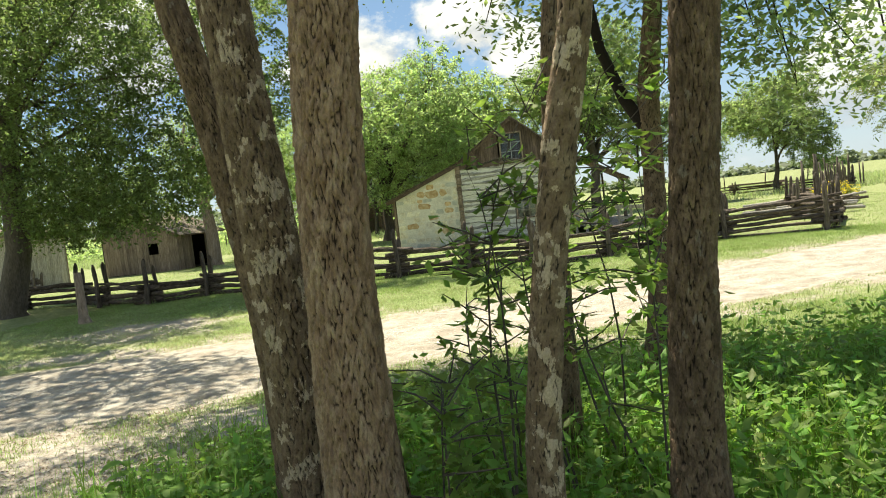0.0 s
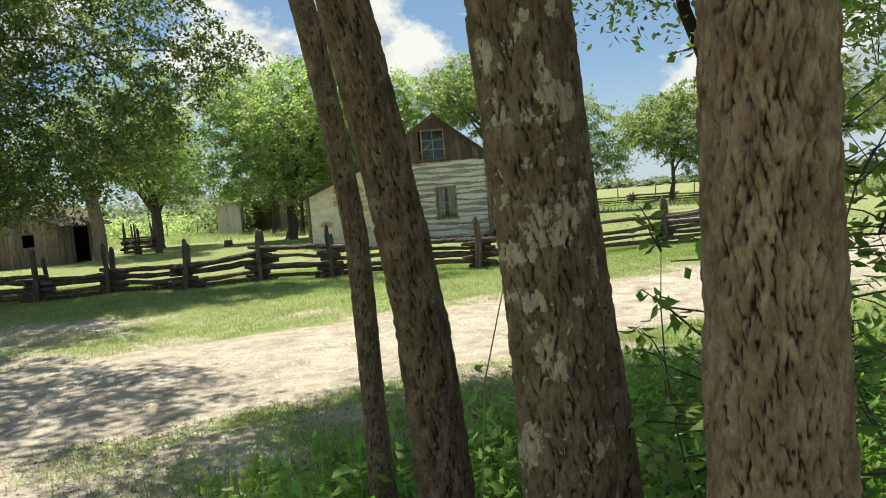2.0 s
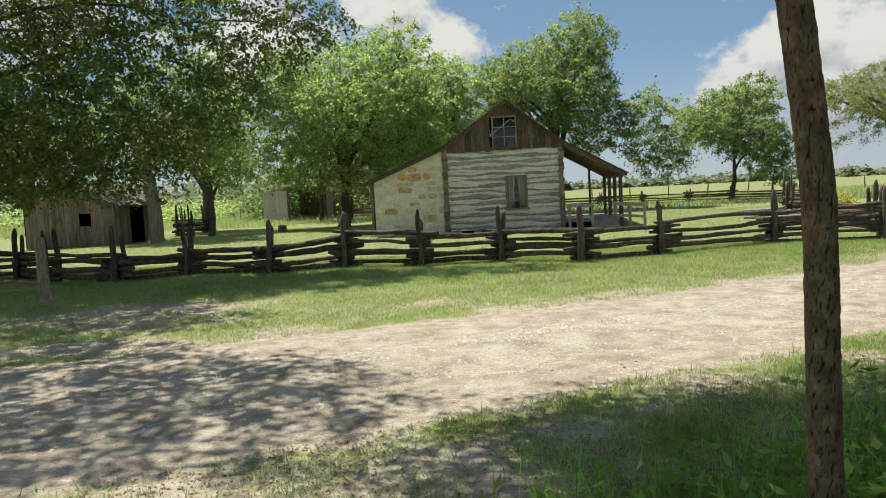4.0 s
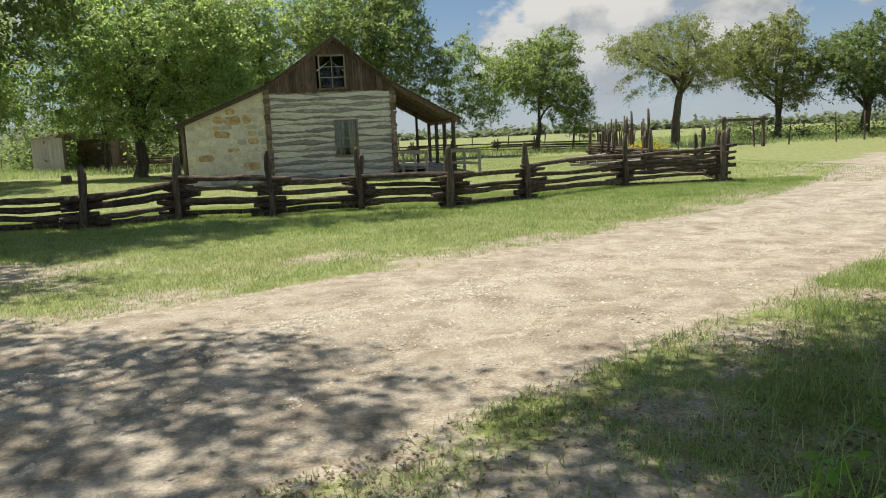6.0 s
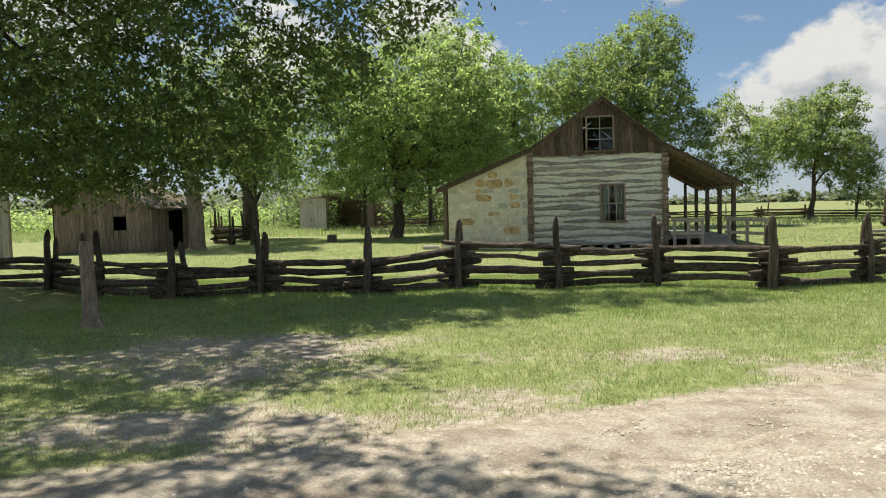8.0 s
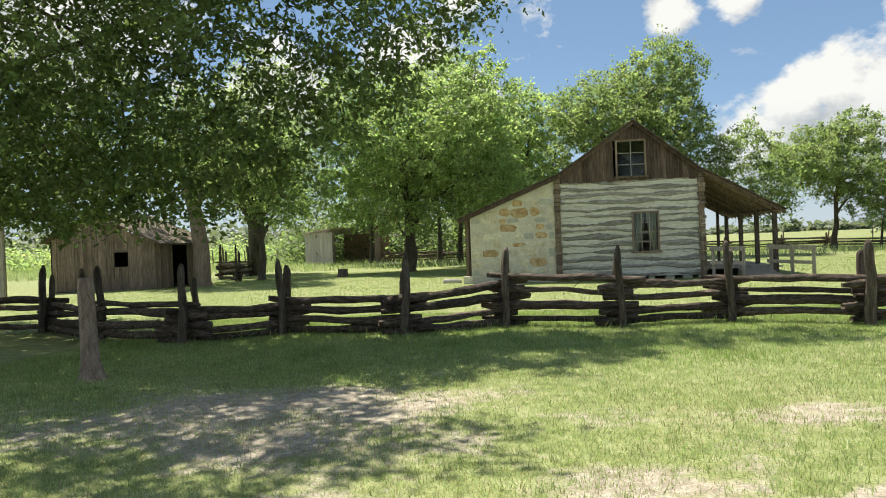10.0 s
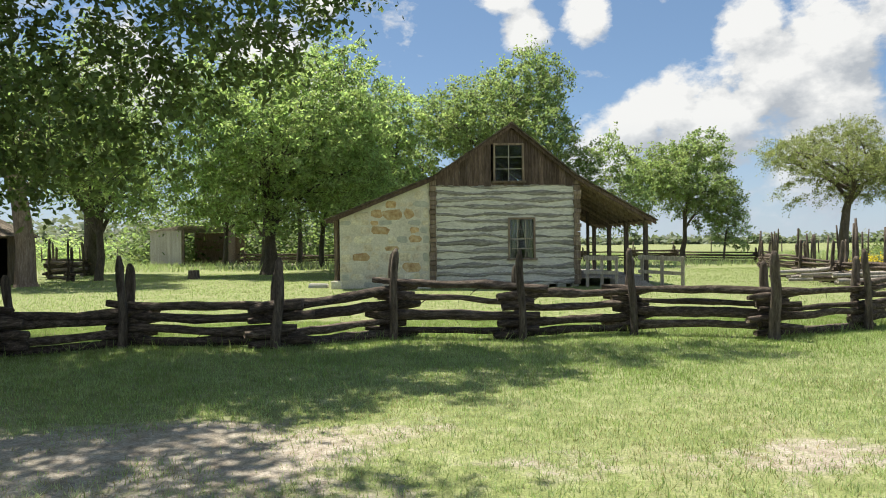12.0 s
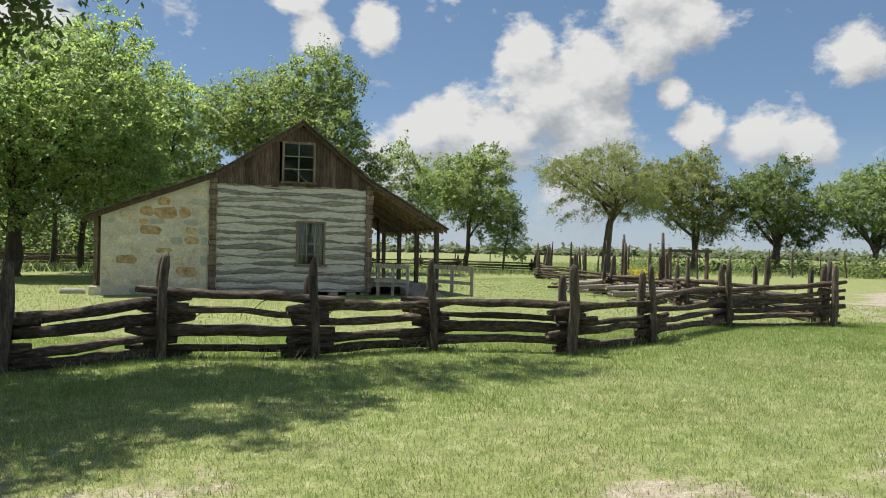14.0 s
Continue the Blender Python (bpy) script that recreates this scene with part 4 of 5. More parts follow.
z = 0.0
while z < 3.1:
    h = rnd.uniform(0.20, 0.36)
    x = -10.33
    while x < -7.74:
        w = min(rnd.uniform(0.22, 0.60), -7.71 - x)
        if -7.71 - (x + w) < 0.15:
            w = -7.71 - x
        top = min(z + h, roof_z(x + w / 2, 0.2))
        if top - z > 0.09 and rnd.random() > 0.2:
            g = rnd.uniform(0.008, 0.024)
            warm = any(math.hypot(x + w / 2 - ox, (z + top) / 2 - oz) < 0.2 for ox, oz in ORANGE_AT)
            u = rnd.random()
            part("stone", rubble(x + g, x + w - g, z + g + rnd.uniform(0, 0.03), top - g - rnd.uniform(0, 0.03), rnd.uniform(0.003, 0.014)), M_STONE_ORANGE if warm else M_STONE_GREY if u < 0.2 else M_STONE, cabin)
        x += w
    z += h
# boards of the gable
bm = bmesh.new()
x, k = -7.50, 0
while x < -3.28:
    w = min(rnd.uniform(0.14, 0.24), -3.26 - x)
    lo, hi = 3.03 + rnd.uniform(-0.03, 0.015), min(roof_z(x + 0.004, 0.10), roof_z(x + w - 0.004, 0.10))
    peak = [(x + w, roof_z(x + w - 0.004, 0.10)), (x, roof_z(x + 0.004, 0.10))]
    yy = YF - 0.02 - rnd.uniform(0, 0.012)
    segs = [(lo, None)]
    if x + w > UX0 + 0.01 and x < UX1 - 0.01:
        segs = [(lo, UZ0 - 0.02), (UZ1 + 0.02, None)]
    for a, b in segs:
        pts = [(x + 0.003, a), (x + w - 0.003, a)] + ([(x + w - 0.003, b), (x + 0.003, b)] if b else [(x + w - 0.003, peak[0][1]), (x + 0.003, peak[1][1])])
        if pts[2][1] - a > 0.03:
            part("gable_board", prism(bmesh.new(), pts, yy, YF + 0.02), M_BOARD, cabin)
    x += w


def roof_slab(i, y0, y1, thick, mat, name, lift=0.0):
    (x0, z0), (x1, z1) = ROOF[i], ROOF[i + 1]
    return part(name, prism(bmesh.new(), [(x0, z0 - thick + lift), (x1, z1 - thick + lift), (x1, z1 + lift), (x0, z0 + lift)], y0, y1), mat, cabin)


for i in range(4):
    roof_slab(i, YF - 0.16, YB + 0.3, 0.035, M_BOARD, "roof_deck", -0.03)
    # ragged shingle butts along the rake, in courses up the slope
    (x0, z0), (x1, z1) = ROOF[i], ROOF[i + 1]
    L = math.hypot(x1 - x0, z1 - z0)
    n = int(L / 0.16)
    ang = math.atan2(z1 - z0, x1 - x0)
    for k in range(n):
        s = (k + 0.5) / n
        down = 1 if i < 2 else -1
        tilt = ang + down * -0.06
        m = Matrix.Translation((x0 + (x1 - x0) * s, 0, z0 + (z1 - z0) * s)) @ Matrix.Rotation(-tilt, 4, "Y")
        part("shingle", a_box(-0.13, 0.13, YF - 0.20 - rnd.uniform(0, 0.035), YF + 0.2, -0.012, 0.012 + rnd.uniform(0, 0.006), m=m), M_SHINGLE, cabin)
        part("shingle_course", a_box(-0.13, 0.13, YF + 0.203, YB + 0.33, -0.012, 0.012 + rnd.uniform(0, 0.006), m=m), M_SHINGLE, cabin)
# barge boards
for i in range(4):
    (x0, z0), (x1, z1) = ROOF[i], ROOF[i + 1]
    part("barge_board", prism(bmesh.new(), [(x0, z0 - 0.14), (x1, z1 - 0.14), (x1, z1 - 0.035), (x0, z0 - 0.035)], YF - 0.15, YF - 0.115), M_BOARD, cabin)
# walls that close the cabin
bm = bmesh.new()
box(bm, -7.5, -3.28, YB - 0.2, YB, 0.16, 3.06)
box(bm, -3.48, -3.28, YF + 0.2, YB - 0.2, 0.16, 3.2)
box(bm, -7.68, -7.50, YF + 0.35, YB, 0.0, 3.2)
part("back_wall", bm, M_LOG, cabin)
part("back_wall", prism(bmesh.new(), [(-7.5, 3.06), (-3.3, 3.06), (-5.23, 4.76)], YB - 0.1, YB), M_BOARD, cabin)
part("back_wall", prism(bmesh.new(), [(-10.3, 0.0), (-7.7, 0.0), (-7.7, 3.1), (-10.3, 2.05)], YB - 0.2, YB), M_MORTAR, cabin)
part("attic_floor", a_box(-7.4, -3.4, YF + 0.2, YB - 0.2, 2.98, 3.04), M_BOARD, cabin)
part("cabin_floor", a_box(-7.4, -3.5, YF + 0.2, YB - 0.2, 0.16, 0.24), M_BOARD, cabin)
part("side_wall", a_box(-10.34, -10.02, YF + 0.4, YB - 0.2, 0.0, 2.05), M_MORTAR, cabin)
for k in range(5):
    y = YF + 0.12 + k * 0.17
    part("side_post", a_box(-10.52 + rnd.uniform(-0.02, 0.02), -10.42, y, y + 0.10, 0.2, 2.06, jitter=0.012, rng=rnd), M_SHED, cabin)
for k in range(4):
    part("corner_stone", a_box(-10.62 + k * 0.02, -10.30, YF - 0.03 + k * 0.2, YF + 0.15 + k * 0.2, -0.03, 0.2 + rnd.uniform(0, 0.08), bevel=0.02, jitter=0.02, rng=rnd), M_STONE, cabin)


def sash_window(name, x0, x1, z0, z1, cols, rows, label, curtain, frame_mat):
    win = new(name)
    win.parent = cabin
    win.location = (0, 0, 0)
    win["label"] = label

    def wp(nm, bm, mat):
        me = bpy.data.meshes.new(nm)
        bm.to_mesh(me)
        bm.free()
        me.materials.append(mat)
        ob = new(nm, me)
        ob.parent = win
        ob.location = -Vector(cabin.location)
        return ob
    f = 0.055
    bm = bmesh.new()
    box(bm, x0 - f, x0, YF - 0.05, YF + 0.12, z0 - f, z1 + f)
    box(bm, x1, x1 + f, YF - 0.05, YF + 0.12, z0 - f, z1 + f)
    box(bm, x0, x1, YF - 0.048, YF + 0.12, z1, z1 + f)
    wp("frame", bm, frame_mat)
    wp("sill", a_box(x0 - f - 0.05, x1 + f + 0.05, YF - 0.09, YF + 0.1, z0 - f - 0.003, z0 - 0.003, bevel=0.006), frame_mat)
    for c in range(1, cols):
        x = x0 + (x1 - x0) * c / cols
        wp("muntin", a_box(x - 0.011, x + 0.011, YF - 0.012, YF + 0.018, z0, z1), M_SILVER if curtain else M_FRAME)
    for r in range(1, rows):
        z = z0 + (z1 - z0) * r / rows
        k = 0.018 if rows % 2 == 0 and r == rows // 2 else 0.011
        wp("muntin", a_box(x0, x1, YF - 0.010, YF + 0.016, z - k, z + k), M_SILVER if curtain else M_FRAME)
    for c in range(cols):
        for r in range(rows):
            xa, za = x0 + (x1 - x0) * c / cols + 0.010, z0 + (z1 - z0) * r / rows + 0.010
            q = rnd.uniform(-0.004, 0.004)
            g = wp("pane", a_box(xa, xa + (x1 - x0) / cols - 0.02, YF + 0.002, YF + 0.005, za, za + (z1 - z0) / rows - 0.02), M_GLASS)
            for v in g.data.vertices:
                v.co.y += q * (v.co.z - za) / 0.3
            g.visible_shadow = False
    if curtain:
        mid = (x0 + x1) / 2
        for a, b, s in ((x0, mid - 0.02, -1), (mid + 0.02, x1, 1)):
            vs, fs, n = [], [], 28
            for j in range(9):
                zz = z1 - (z1 - z0) * j / 8
                pull = 0.19 * (j / 8) ** 1.3
                for i in range(n + 1):
                    u = i / n
                    x = a + (b - a) * u + (pull * (1 - u) * 0 if s < 0 else pull * (1 - u)) - (pull * u if s < 0 else 0)
                    vs.append((x, YF + 0.10 + 0.018 * math.sin(u * 26 + j * 0.2), zz))
            for j in range(8):
                for i in range(n):
                    q = j * (n + 1) + i
                    fs.append((q, q + 1, q + n + 2, q + n + 1))
            ob = new("curtain", np_mesh("curtain", vs, fs, M_CURTAIN, True))
            ob.parent = win
            ob.location = -Vector(cabin.location)
    return win


sash_window("window", WX0, WX1, WZ0, WZ1, 3, 4, "small-paned sash window with pale curtains", True, M_SHED)
sash_window("window", UX0, UX1, UZ0, UZ1, 2, 3, "six-pane attic window with dark glass", False, M_SHED)

# ---- porch ----
for k in range(14):
    x = -3.2 + k * 0.165
    part("porch_plank", a_box(x, x + 0.158, YF + 0.35, YB, 0.22, 0.26 + rnd.uniform(0, 0.006)), M_SILVER, cabin)
for y in (YF + 0.12, YF + 2.1, YF + 4.2, YF + 6.3):
    part("porch_post", a_box(-1.20, -1.07, y, y + 0.13, -0.05, roof_z(-1.13, 0.14), bevel=0.01, jitter=0.008, rng=rnd), M_POST, cabin)
part("porch_post", a_box(-2.02, -1.93, YF + 3.9, YF + 4.0, -0.05, roof_z(-2.0, 0.14), jitter=0.006, rng=rnd), M_POST, cabin)
part("porch_beam", a_box(-1.22, -1.05, YF - 0.1, YB + 0.2, roof_z(-1.13, 0.14), roof_z(-1.13, 0.05)), M_BOARD, cabin)
for k in range(13):
    y = YF + 0.1 + k * 0.54
    (x0, z0), (x1, z1) = ROOF[3], ROOF[4]
    part("rafter", prism(bmesh.new(), [(x0, z0 - 0.17), (x1 - 0.05, z1 - 0.16), (x1 - 0.05, z1 - 0.068), (x0, z0 - 0.068)], y, y + 0.09), M_SHED, cabin)
# entrance ramp and its hand rails
bm = bmesh.new()
for k in range(9):
    y = 27.15 + k * 0.165
    box(bm, -2.2, -1.3, y, y + 0.155, 0.0, 0.05 + 0.2 * k / 9)
ramp = tagged(new("ramp", bpy.data.meshes.new("ramp")), "pale weathered plank ramp up to the porch", "ramp")
bm.to_mesh(ramp.data)
bm.free()
ramp.data.materials.append(M_SILVER)


def hand_rail(x0, y0, x1, y1, label, drop):
    rail = thing("hand_rail", (x0, y0, 0), label, "railing", "porch hand rails")
    d = Vector((x1 - x0, y1 - y0, 0))
    m0 = Matrix.Translation((x0, y0, 0)) @ Matrix.Rotation(math.atan2(d.y, d.x), 4, "Z")
    for s in (0.0, 0.5, 1.0):
        part("post", a_box(d.length * s - 0.045, d.length * s + 0.045, 0.0, 0.07, -0.04, 0.93 - drop * s, m=m0, bevel=0.006), M_SILVER, rail)
    for z, h in ((0.86, 0.13), (0.44, 0.10)):
        bm = bmesh.new()
        box(bm, -0.1, d.length + 0.06, -0.035, -0.003, z - h / 2, z + h / 2, m=m0)
        for v in bm.verts:
            v.co.z -= drop * max(0, ((v.co - Vector((x0, y0, 0))).dot(d) / d.length ** 2))
        part("rail", bm, M_SILVER, rail)
    return rail


hand_rail(-3.05, 28.0, -2.25, 27.75, "weathered timber hand rail beside the porch", 0.02)
hand_rail(-1.42, 28.0, -0.50, 27.2, "pale timber hand rail of the ramp", 0.05)

# ---- rail fences ----
def rail_fence(nodes, label, seed, rails=4, tops=0.72, posts=True, post_h=1.22, name="rail_fence", r0=0.052, mat=M_RAIL):
    """A zigzag fence: the rails of each bay interleave with those of the next at the crossings. tops: height of the stack at each node."""
    fr = random.Random(seed)
    f = thing(name, (*nodes[0][:2], 0), label, "fence", "zigzag rail fences")
    if isinstance(tops, float):
        tops = [tops * fr.uniform(0.9, 1.1) for _ in nodes]
    for i, ((xa, ya), (xb, yb)) in enumerate(zip(nodes, nodes[1:])):
        a, b = Vector((xa, ya, 0)), Vector((xb, yb, 0))
        d = (b - a).normalized()
        across = Vector((-d.y, d.x, 0))
        count = rails + (2 if i >= len(nodes) - 2 and name == "long_fence" else 0)
        for k in range(count):
            level = (2 * k + (i % 2) + 0.7) / (2 * count)
            za, zb = tops[i] * level + fr.uniform(-0.02, 0.02), tops[i + 1] * level + fr.uniform(-0.02, 0.02)
            r = r0 * fr.uniform(0.75, 1.25) * (4 / count) ** 0.3
            p, q = a - d * fr.uniform(0.2, 0.5), b + d * fr.uniform(0.2, 0.5)
            bow, swing, ph = fr.uniform(-0.045, 0.03), fr.uniform(-0.07, 0.07), fr.uniform(0, 6)
            n = 12
            pts = []
            for j in range(n):
                u = j / (n - 1)
                z = za + (zb - za) * u + bow * math.sin(math.pi * u) + 0.010 * math.sin(u * 9 + ph) + fr.uniform(-0.007, 0.007)
                pts.append(p.lerp(q, u) + across * (swing * (u - 0.5) + 0.02 * math.sin(u * 7 + ph) + fr.uniform(-0.008, 0.008)) + Vector((0, 0, max(r * 0.85, z))))
            taper = fr.choice((-0.25, 0.25))
            radii = [r * (1 + taper * (j / (n - 1) - 0.5)) * fr.uniform(0.88, 1.1) for j in range(n)]
            radii[0] *= fr.uniform(0.55, 0.95)
            radii[-1] *= fr.uniform(0.55, 0.95)
            rail = under("rail", np_mesh("rail", *tube(pts, radii, 10, fr, 0.22), mat), f)
            # strips of bark that have come loose
            for _ in range(fr.randint(1, 3) if name == "long_fence" else 0):
                o = pts[fr.randint(1, n - 2)] + Vector((0, 0, fr.uniform(-0.5, 0.6) * r))
                e = o + d * fr.uniform(-0.25, 0.25) + across * fr.uniform(-0.05, 0.05) + Vector((0, 0, -r - fr.uniform(0.0, 0.13)))
                under("bark_strip", np_mesh("bark_strip", *tube([o, o.lerp(e, 0.5) + Vector((0, 0, 0.03)), e], [0.009, 0.006, 0.002], 4, fr, 0.2), mat), rail)
    for i, (x, y) in enumerate(nodes):
        # short lengths stacked at the crossing
        for k in range(2):
            ang = fr.uniform(-0.5, 0.5)
            dv = Vector((math.cos(ang), math.sin(ang), 0)) * fr.uniform(0.16, 0.27)
            o = Vector((x + fr.uniform(-0.06, 0.06), y + 0.04, tops[i] * (0.28 + 0.42 * k)))
            under("stub", np_mesh("stub", *tube([o - dv, o, o + dv], [r0 * 1.2, r0 * 1.3, r0 * 1.15], 9, fr, 0.22), mat), f)
        if posts:
            for dy, hh in ((-0.17, post_h * fr.uniform(0.96, 1.06)), (0.19, post_h * fr.uniform(0.82, 1.02))):
                lx, ly = fr.uniform(-0.11, 0.11), fr.uniform(-0.05, 0.05)
                dx = fr.uniform(-0.07, 0.07)
                r = 0.062 * fr.uniform(0.85, 1.15)
                pts = [Vector((x + dx + lx * (s - 0.4) + 0.012 * math.sin(s * 7 + hh * 30), y + dy + ly * s, -0.05 + (hh + 0.05) * s)) for s in (0, 0.15, 0.3, 0.45, 0.6, 0.75, 0.88, 0.95, 1)]
                under("post", np_mesh("post", *tube(pts, [r * k * fr.uniform(0.93, 1.07) for k in (1.15, 1.05, 1, 0.97, 0.95, 0.93, 0.9, 0.72, 0.35)], 10, fr, 0.2), M_POST), f)
    return f


FRONT = [(-24.5, 19.6), (-22.6, 18.0), (-20.8, 18.4), (-19.0, 17.3), (-17.2, 17.6), (-15.4, 16.3), (-13.38, 15.55), (-12.06, 16.25), (-10.05, 15.92), (-8.6, 16.72), (-6.87, 16.52), (-5.12, 17.10), (-3.36, 16.32), (-1.6, 17.0), (1.25, 18.70), (3.55, 18.55)]
FRONT_TOPS = [0.6, 0.62, 0.6, 0.64, 0.6, 0.62, 0.62, 0.58, 0.60, 0.85, 0.70, 0.70, 0.66, 0.72, 0.76, 0.98]
rail_fence(FRONT, "old zigzag split-rail cedar fence with paired posts", 71, 4, FRONT_TOPS, name="long_fence", r0=0.056)
SIDE = [(3.9, 19.1), (4.6, 21.4), (4.0, 23.6), (5.2, 26.0), (4.8, 28.4), (6.6, 31.0), (6.4, 33.6), (8.4, 37.0), (8.6, 41.0), (11.0, 45.0), (12.8, 50.0)]
rail_fence(SIDE, "tumbledown rail fence with leaning stakes", 72, 5, 0.62, True, 1.3)
BACK = [(12.8, 50.2), (9.5, 55.0), (6.5, 54.4), (3.5, 55.6), (0.5, 55.0), (-3, 56), (-6, 55.4), (-9, 56.6), (-12, 56), (-15.5, 57), (-19, 56)]
rail_fence(BACK, "distant low rail fence behind the yard", 73, 4, 0.72, True, 1.0)
LEFTBACK = [(-21.6, 36.2), (-23.4, 38.4), (-23.0, 41.0), (-25.5, 43.5)]
rail_fence(LEFTBACK, "ramshackle rail fence beside the shed", 74, 3, 0.85, True, 1.6)
rail_fence([(-31, 25.5), (-29, 24.6), (-27, 25.3), (-25, 24.4)], "low rail fence in the shade", 75, 4, 0.68, True, 1.0)

# ---- outbuildings ----
def board_wall(parent, a, b, z0, top, mat, rng, width=0.2, hole=None, thick=0.03, name="board"):
    """Upright boards from a to b. top: function of the distance along. hole: (from, to, low, high)."""
    a, b = Vector((*a, 0)), Vector((*b, 0))
    L = (b - a).length
    m = Matrix.Translation(a) @ Matrix.Rotation(math.atan2((b - a).y, (b - a).x), 4, "Z")
    s = 0.0
    while s < L - 0.02:
        w = min(width * rng.uniform(0.75, 1.2), L - s)
        segs = [(z0 + rng.uniform(0, 0.04), top(s + w / 2) - rng.uniform(0, 0.03))]
        if hole and s + w > hole[0] and s < hole[1]:
            segs = [(segs[0][0], hole[2]), (hole[3], segs[0][1])]
        for lo, hi in segs:
            if hi - lo > 0.06:
                q = rng.uniform(0, 0.014)
                part(name, a_box(s + 0.004, s + w - 0.004, -q, thick, lo, hi, m=m), mat, parent)
        s += w


sr = random.Random(9)
shed = thing("shed", (-24.5, 33, 0), "brown board shed with a shingled roof and dark doorway", "shed")
SX0, SX1, SY0, SY1, SRX = -26.7, -22.5, 30.9, 34.6, -24.9


def shed_top(x):
    return 2.95 - (x - SRX) * (1.1 / (SX1 - SRX)) if x > SRX else 2.95 - (SRX - x) * (0.9 / (SRX - SX0))


wx = -23.9 - SX0
board_wall(shed, (SX0, SY0), (SX1, SY0), 0.0, lambda s: shed_top(SX0 + s) - 0.06, M_SHED, sr, 0.2, (wx - 0.22, wx + 0.22, 0.9, 1.45))
board_wall(shed, (SX1, SY0), (SX1, SY0 + 1.3), 0.0, lambda s: 1.85, M_SHED, sr)
board_wall(shed, (SX1, SY0 + 2.5), (SX1, SY1), 0.0, lambda s: 1.85, M_SHED, sr)
part("lintel", a_box(SX1 - 0.06, SX1 + 0.05, SY0 + 1.25, SY0 + 2.55, 1.66, 1.87), M_SHED, shed)
part("window_frame", a_box(SX0 + wx - 0.27, SX0 + wx + 0.27, SY0 - 0.045, SY0 - 0.016, 1.45, 1.52), M_SHED, shed)
# lining whose near-black colour stands for the shade behind the doorway
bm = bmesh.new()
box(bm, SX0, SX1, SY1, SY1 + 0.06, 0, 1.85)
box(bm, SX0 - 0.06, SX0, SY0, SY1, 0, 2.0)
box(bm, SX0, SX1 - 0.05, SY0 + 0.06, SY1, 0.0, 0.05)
part("inner_wall", bm, M_PAINTED_SHADE, shed, "back walls and floor coloured near-black for the unlit interior")
for side, (xa, za, xb, zb) in enumerate(((SRX, 3.0, SX1 + 0.35, 1.74), (SX0 - 0.3, 1.93, SRX, 3.0))):
    part("roof", prism(bmesh.new(), [(xa, za - 0.06), (xb, zb - 0.06), (xb, zb - 0.02), (xa, za - 0.02)], SY0 - 0.25, SY1 + 0.2), M_BOARD, shed)
    L = math.hypot(xb - xa, zb - za)
    for c in range(int(L / 0.2)):
        s = (c + 0.5) / int(L / 0.2)
        y = SY0 - 0.28
        while y < SY1 + 0.2:
            w = sr.uniform(0.12, 0.22)
            m = Matrix.Translation((xa + (xb - xa) * s, y, za + (zb - za) * s)) @ Matrix.Rotation(-math.atan2(zb - za, xb - xa) + (0.07 if side == 0 else -0.07), 4, "Y")
            part("shingle", a_box(-0.14, 0.14, 0, w - 0.01, -0.01, 0.012 + sr.uniform(0, 0.012), m=m), M_SHINGLE, shed)
            y += w

far_shed = thing("far_shed", (-23, 57, 0), "pale ribbed open-fronted shed at the back", "shed")
board_wall(far_shed, (-25.6, 57.4), (-22.9, 55.2), 0.1, lambda s: 2.35 + 0.0 * s, M_TIN, sr, 0.24, name="siding_sheet")
part("back_panel", a_box(-23, -19.6, 58.6, 58.7, 0, 2.2), M_SHED, far_shed)
part("side_panel", a_box(-20.3, -20.2, 56.6, 58.6, 0, 2.3), M_SHED, far_shed)
for x, y in ((-22.8, 55.3), (-20.3, 56.6)):
    part("corner_post", a_box(x - 0.07, x + 0.07, y - 0.07, y + 0.07, -0.05, 2.4), M_POST, far_shed)
bm = bmesh.new()
rf = [bm.verts.new(v) for v in ((-26.0, 57.3, 2.30), (-22.9, 54.7, 2.62), (-19.7, 56.2, 2.58), (-20.8, 59.0, 2.25), (-24.5, 59.3, 2.2))]
bm.faces.new(rf)
bmesh.ops.solidify(bm, geom=bm.faces[:], thickness=0.07)
part("roof", bm, M_TIN, far_shed)

grey_shed = thing("grey_shed", (-26.5, 25.0, 0), "silvery board outbuilding half hidden in shade", "shed")
board_wall(grey_shed, (-28.0, 24.6), (-25.6, 24.0), 0.0, lambda s: 2.5, M_SILVER, sr, 0.16)
board_wall(grey_shed, (-25.6, 24.0), (-25.2, 26.5), 0.0, lambda s: 2.3, M_SILVER, sr, 0.16)
part("roof", prism(bmesh.new(), [(-28.4, 2.5), (-25.0, 2.42), (-25.0, 2.5), (-28.4, 2.9)], 23.7, 27.0), M_SHINGLE, grey_shed)
part("back_panel", a_box(-28.0, -25.3, 26.6, 26.7, 0, 2.4), M_SHED, grey_shed)

# ---- yard things ----
stump = tagged(new("gate_post", np_mesh("gate_post", *tube([(-12.97, 12.53, -0.05), (-12.97, 12.53, 0.04), (-13.0, 12.55, 0.18), (-13.05, 12.6, 0.6), (-13.1, 12.66, 1.05), (-13.1, 12.66, 1.14)], [0.20, 0.145, 0.105, 0.095, 0.09, 0.075], 14, random.Random(3), 0.08), M_SHED, True)), "pale weathered standing trunk post with flared foot", "post")
tagged(new("tree_stump", np_mesh("tree_stump", *tube([(-16.8, 36.2, -0.03), (-16.8, 36.2, 0.1), (-16.8, 36.2, 0.36)], [0.27, 0.22, 0.21], 12, random.Random(4), 0.08), M_POST, True)), "small cut tree stump on the lawn", "stump")
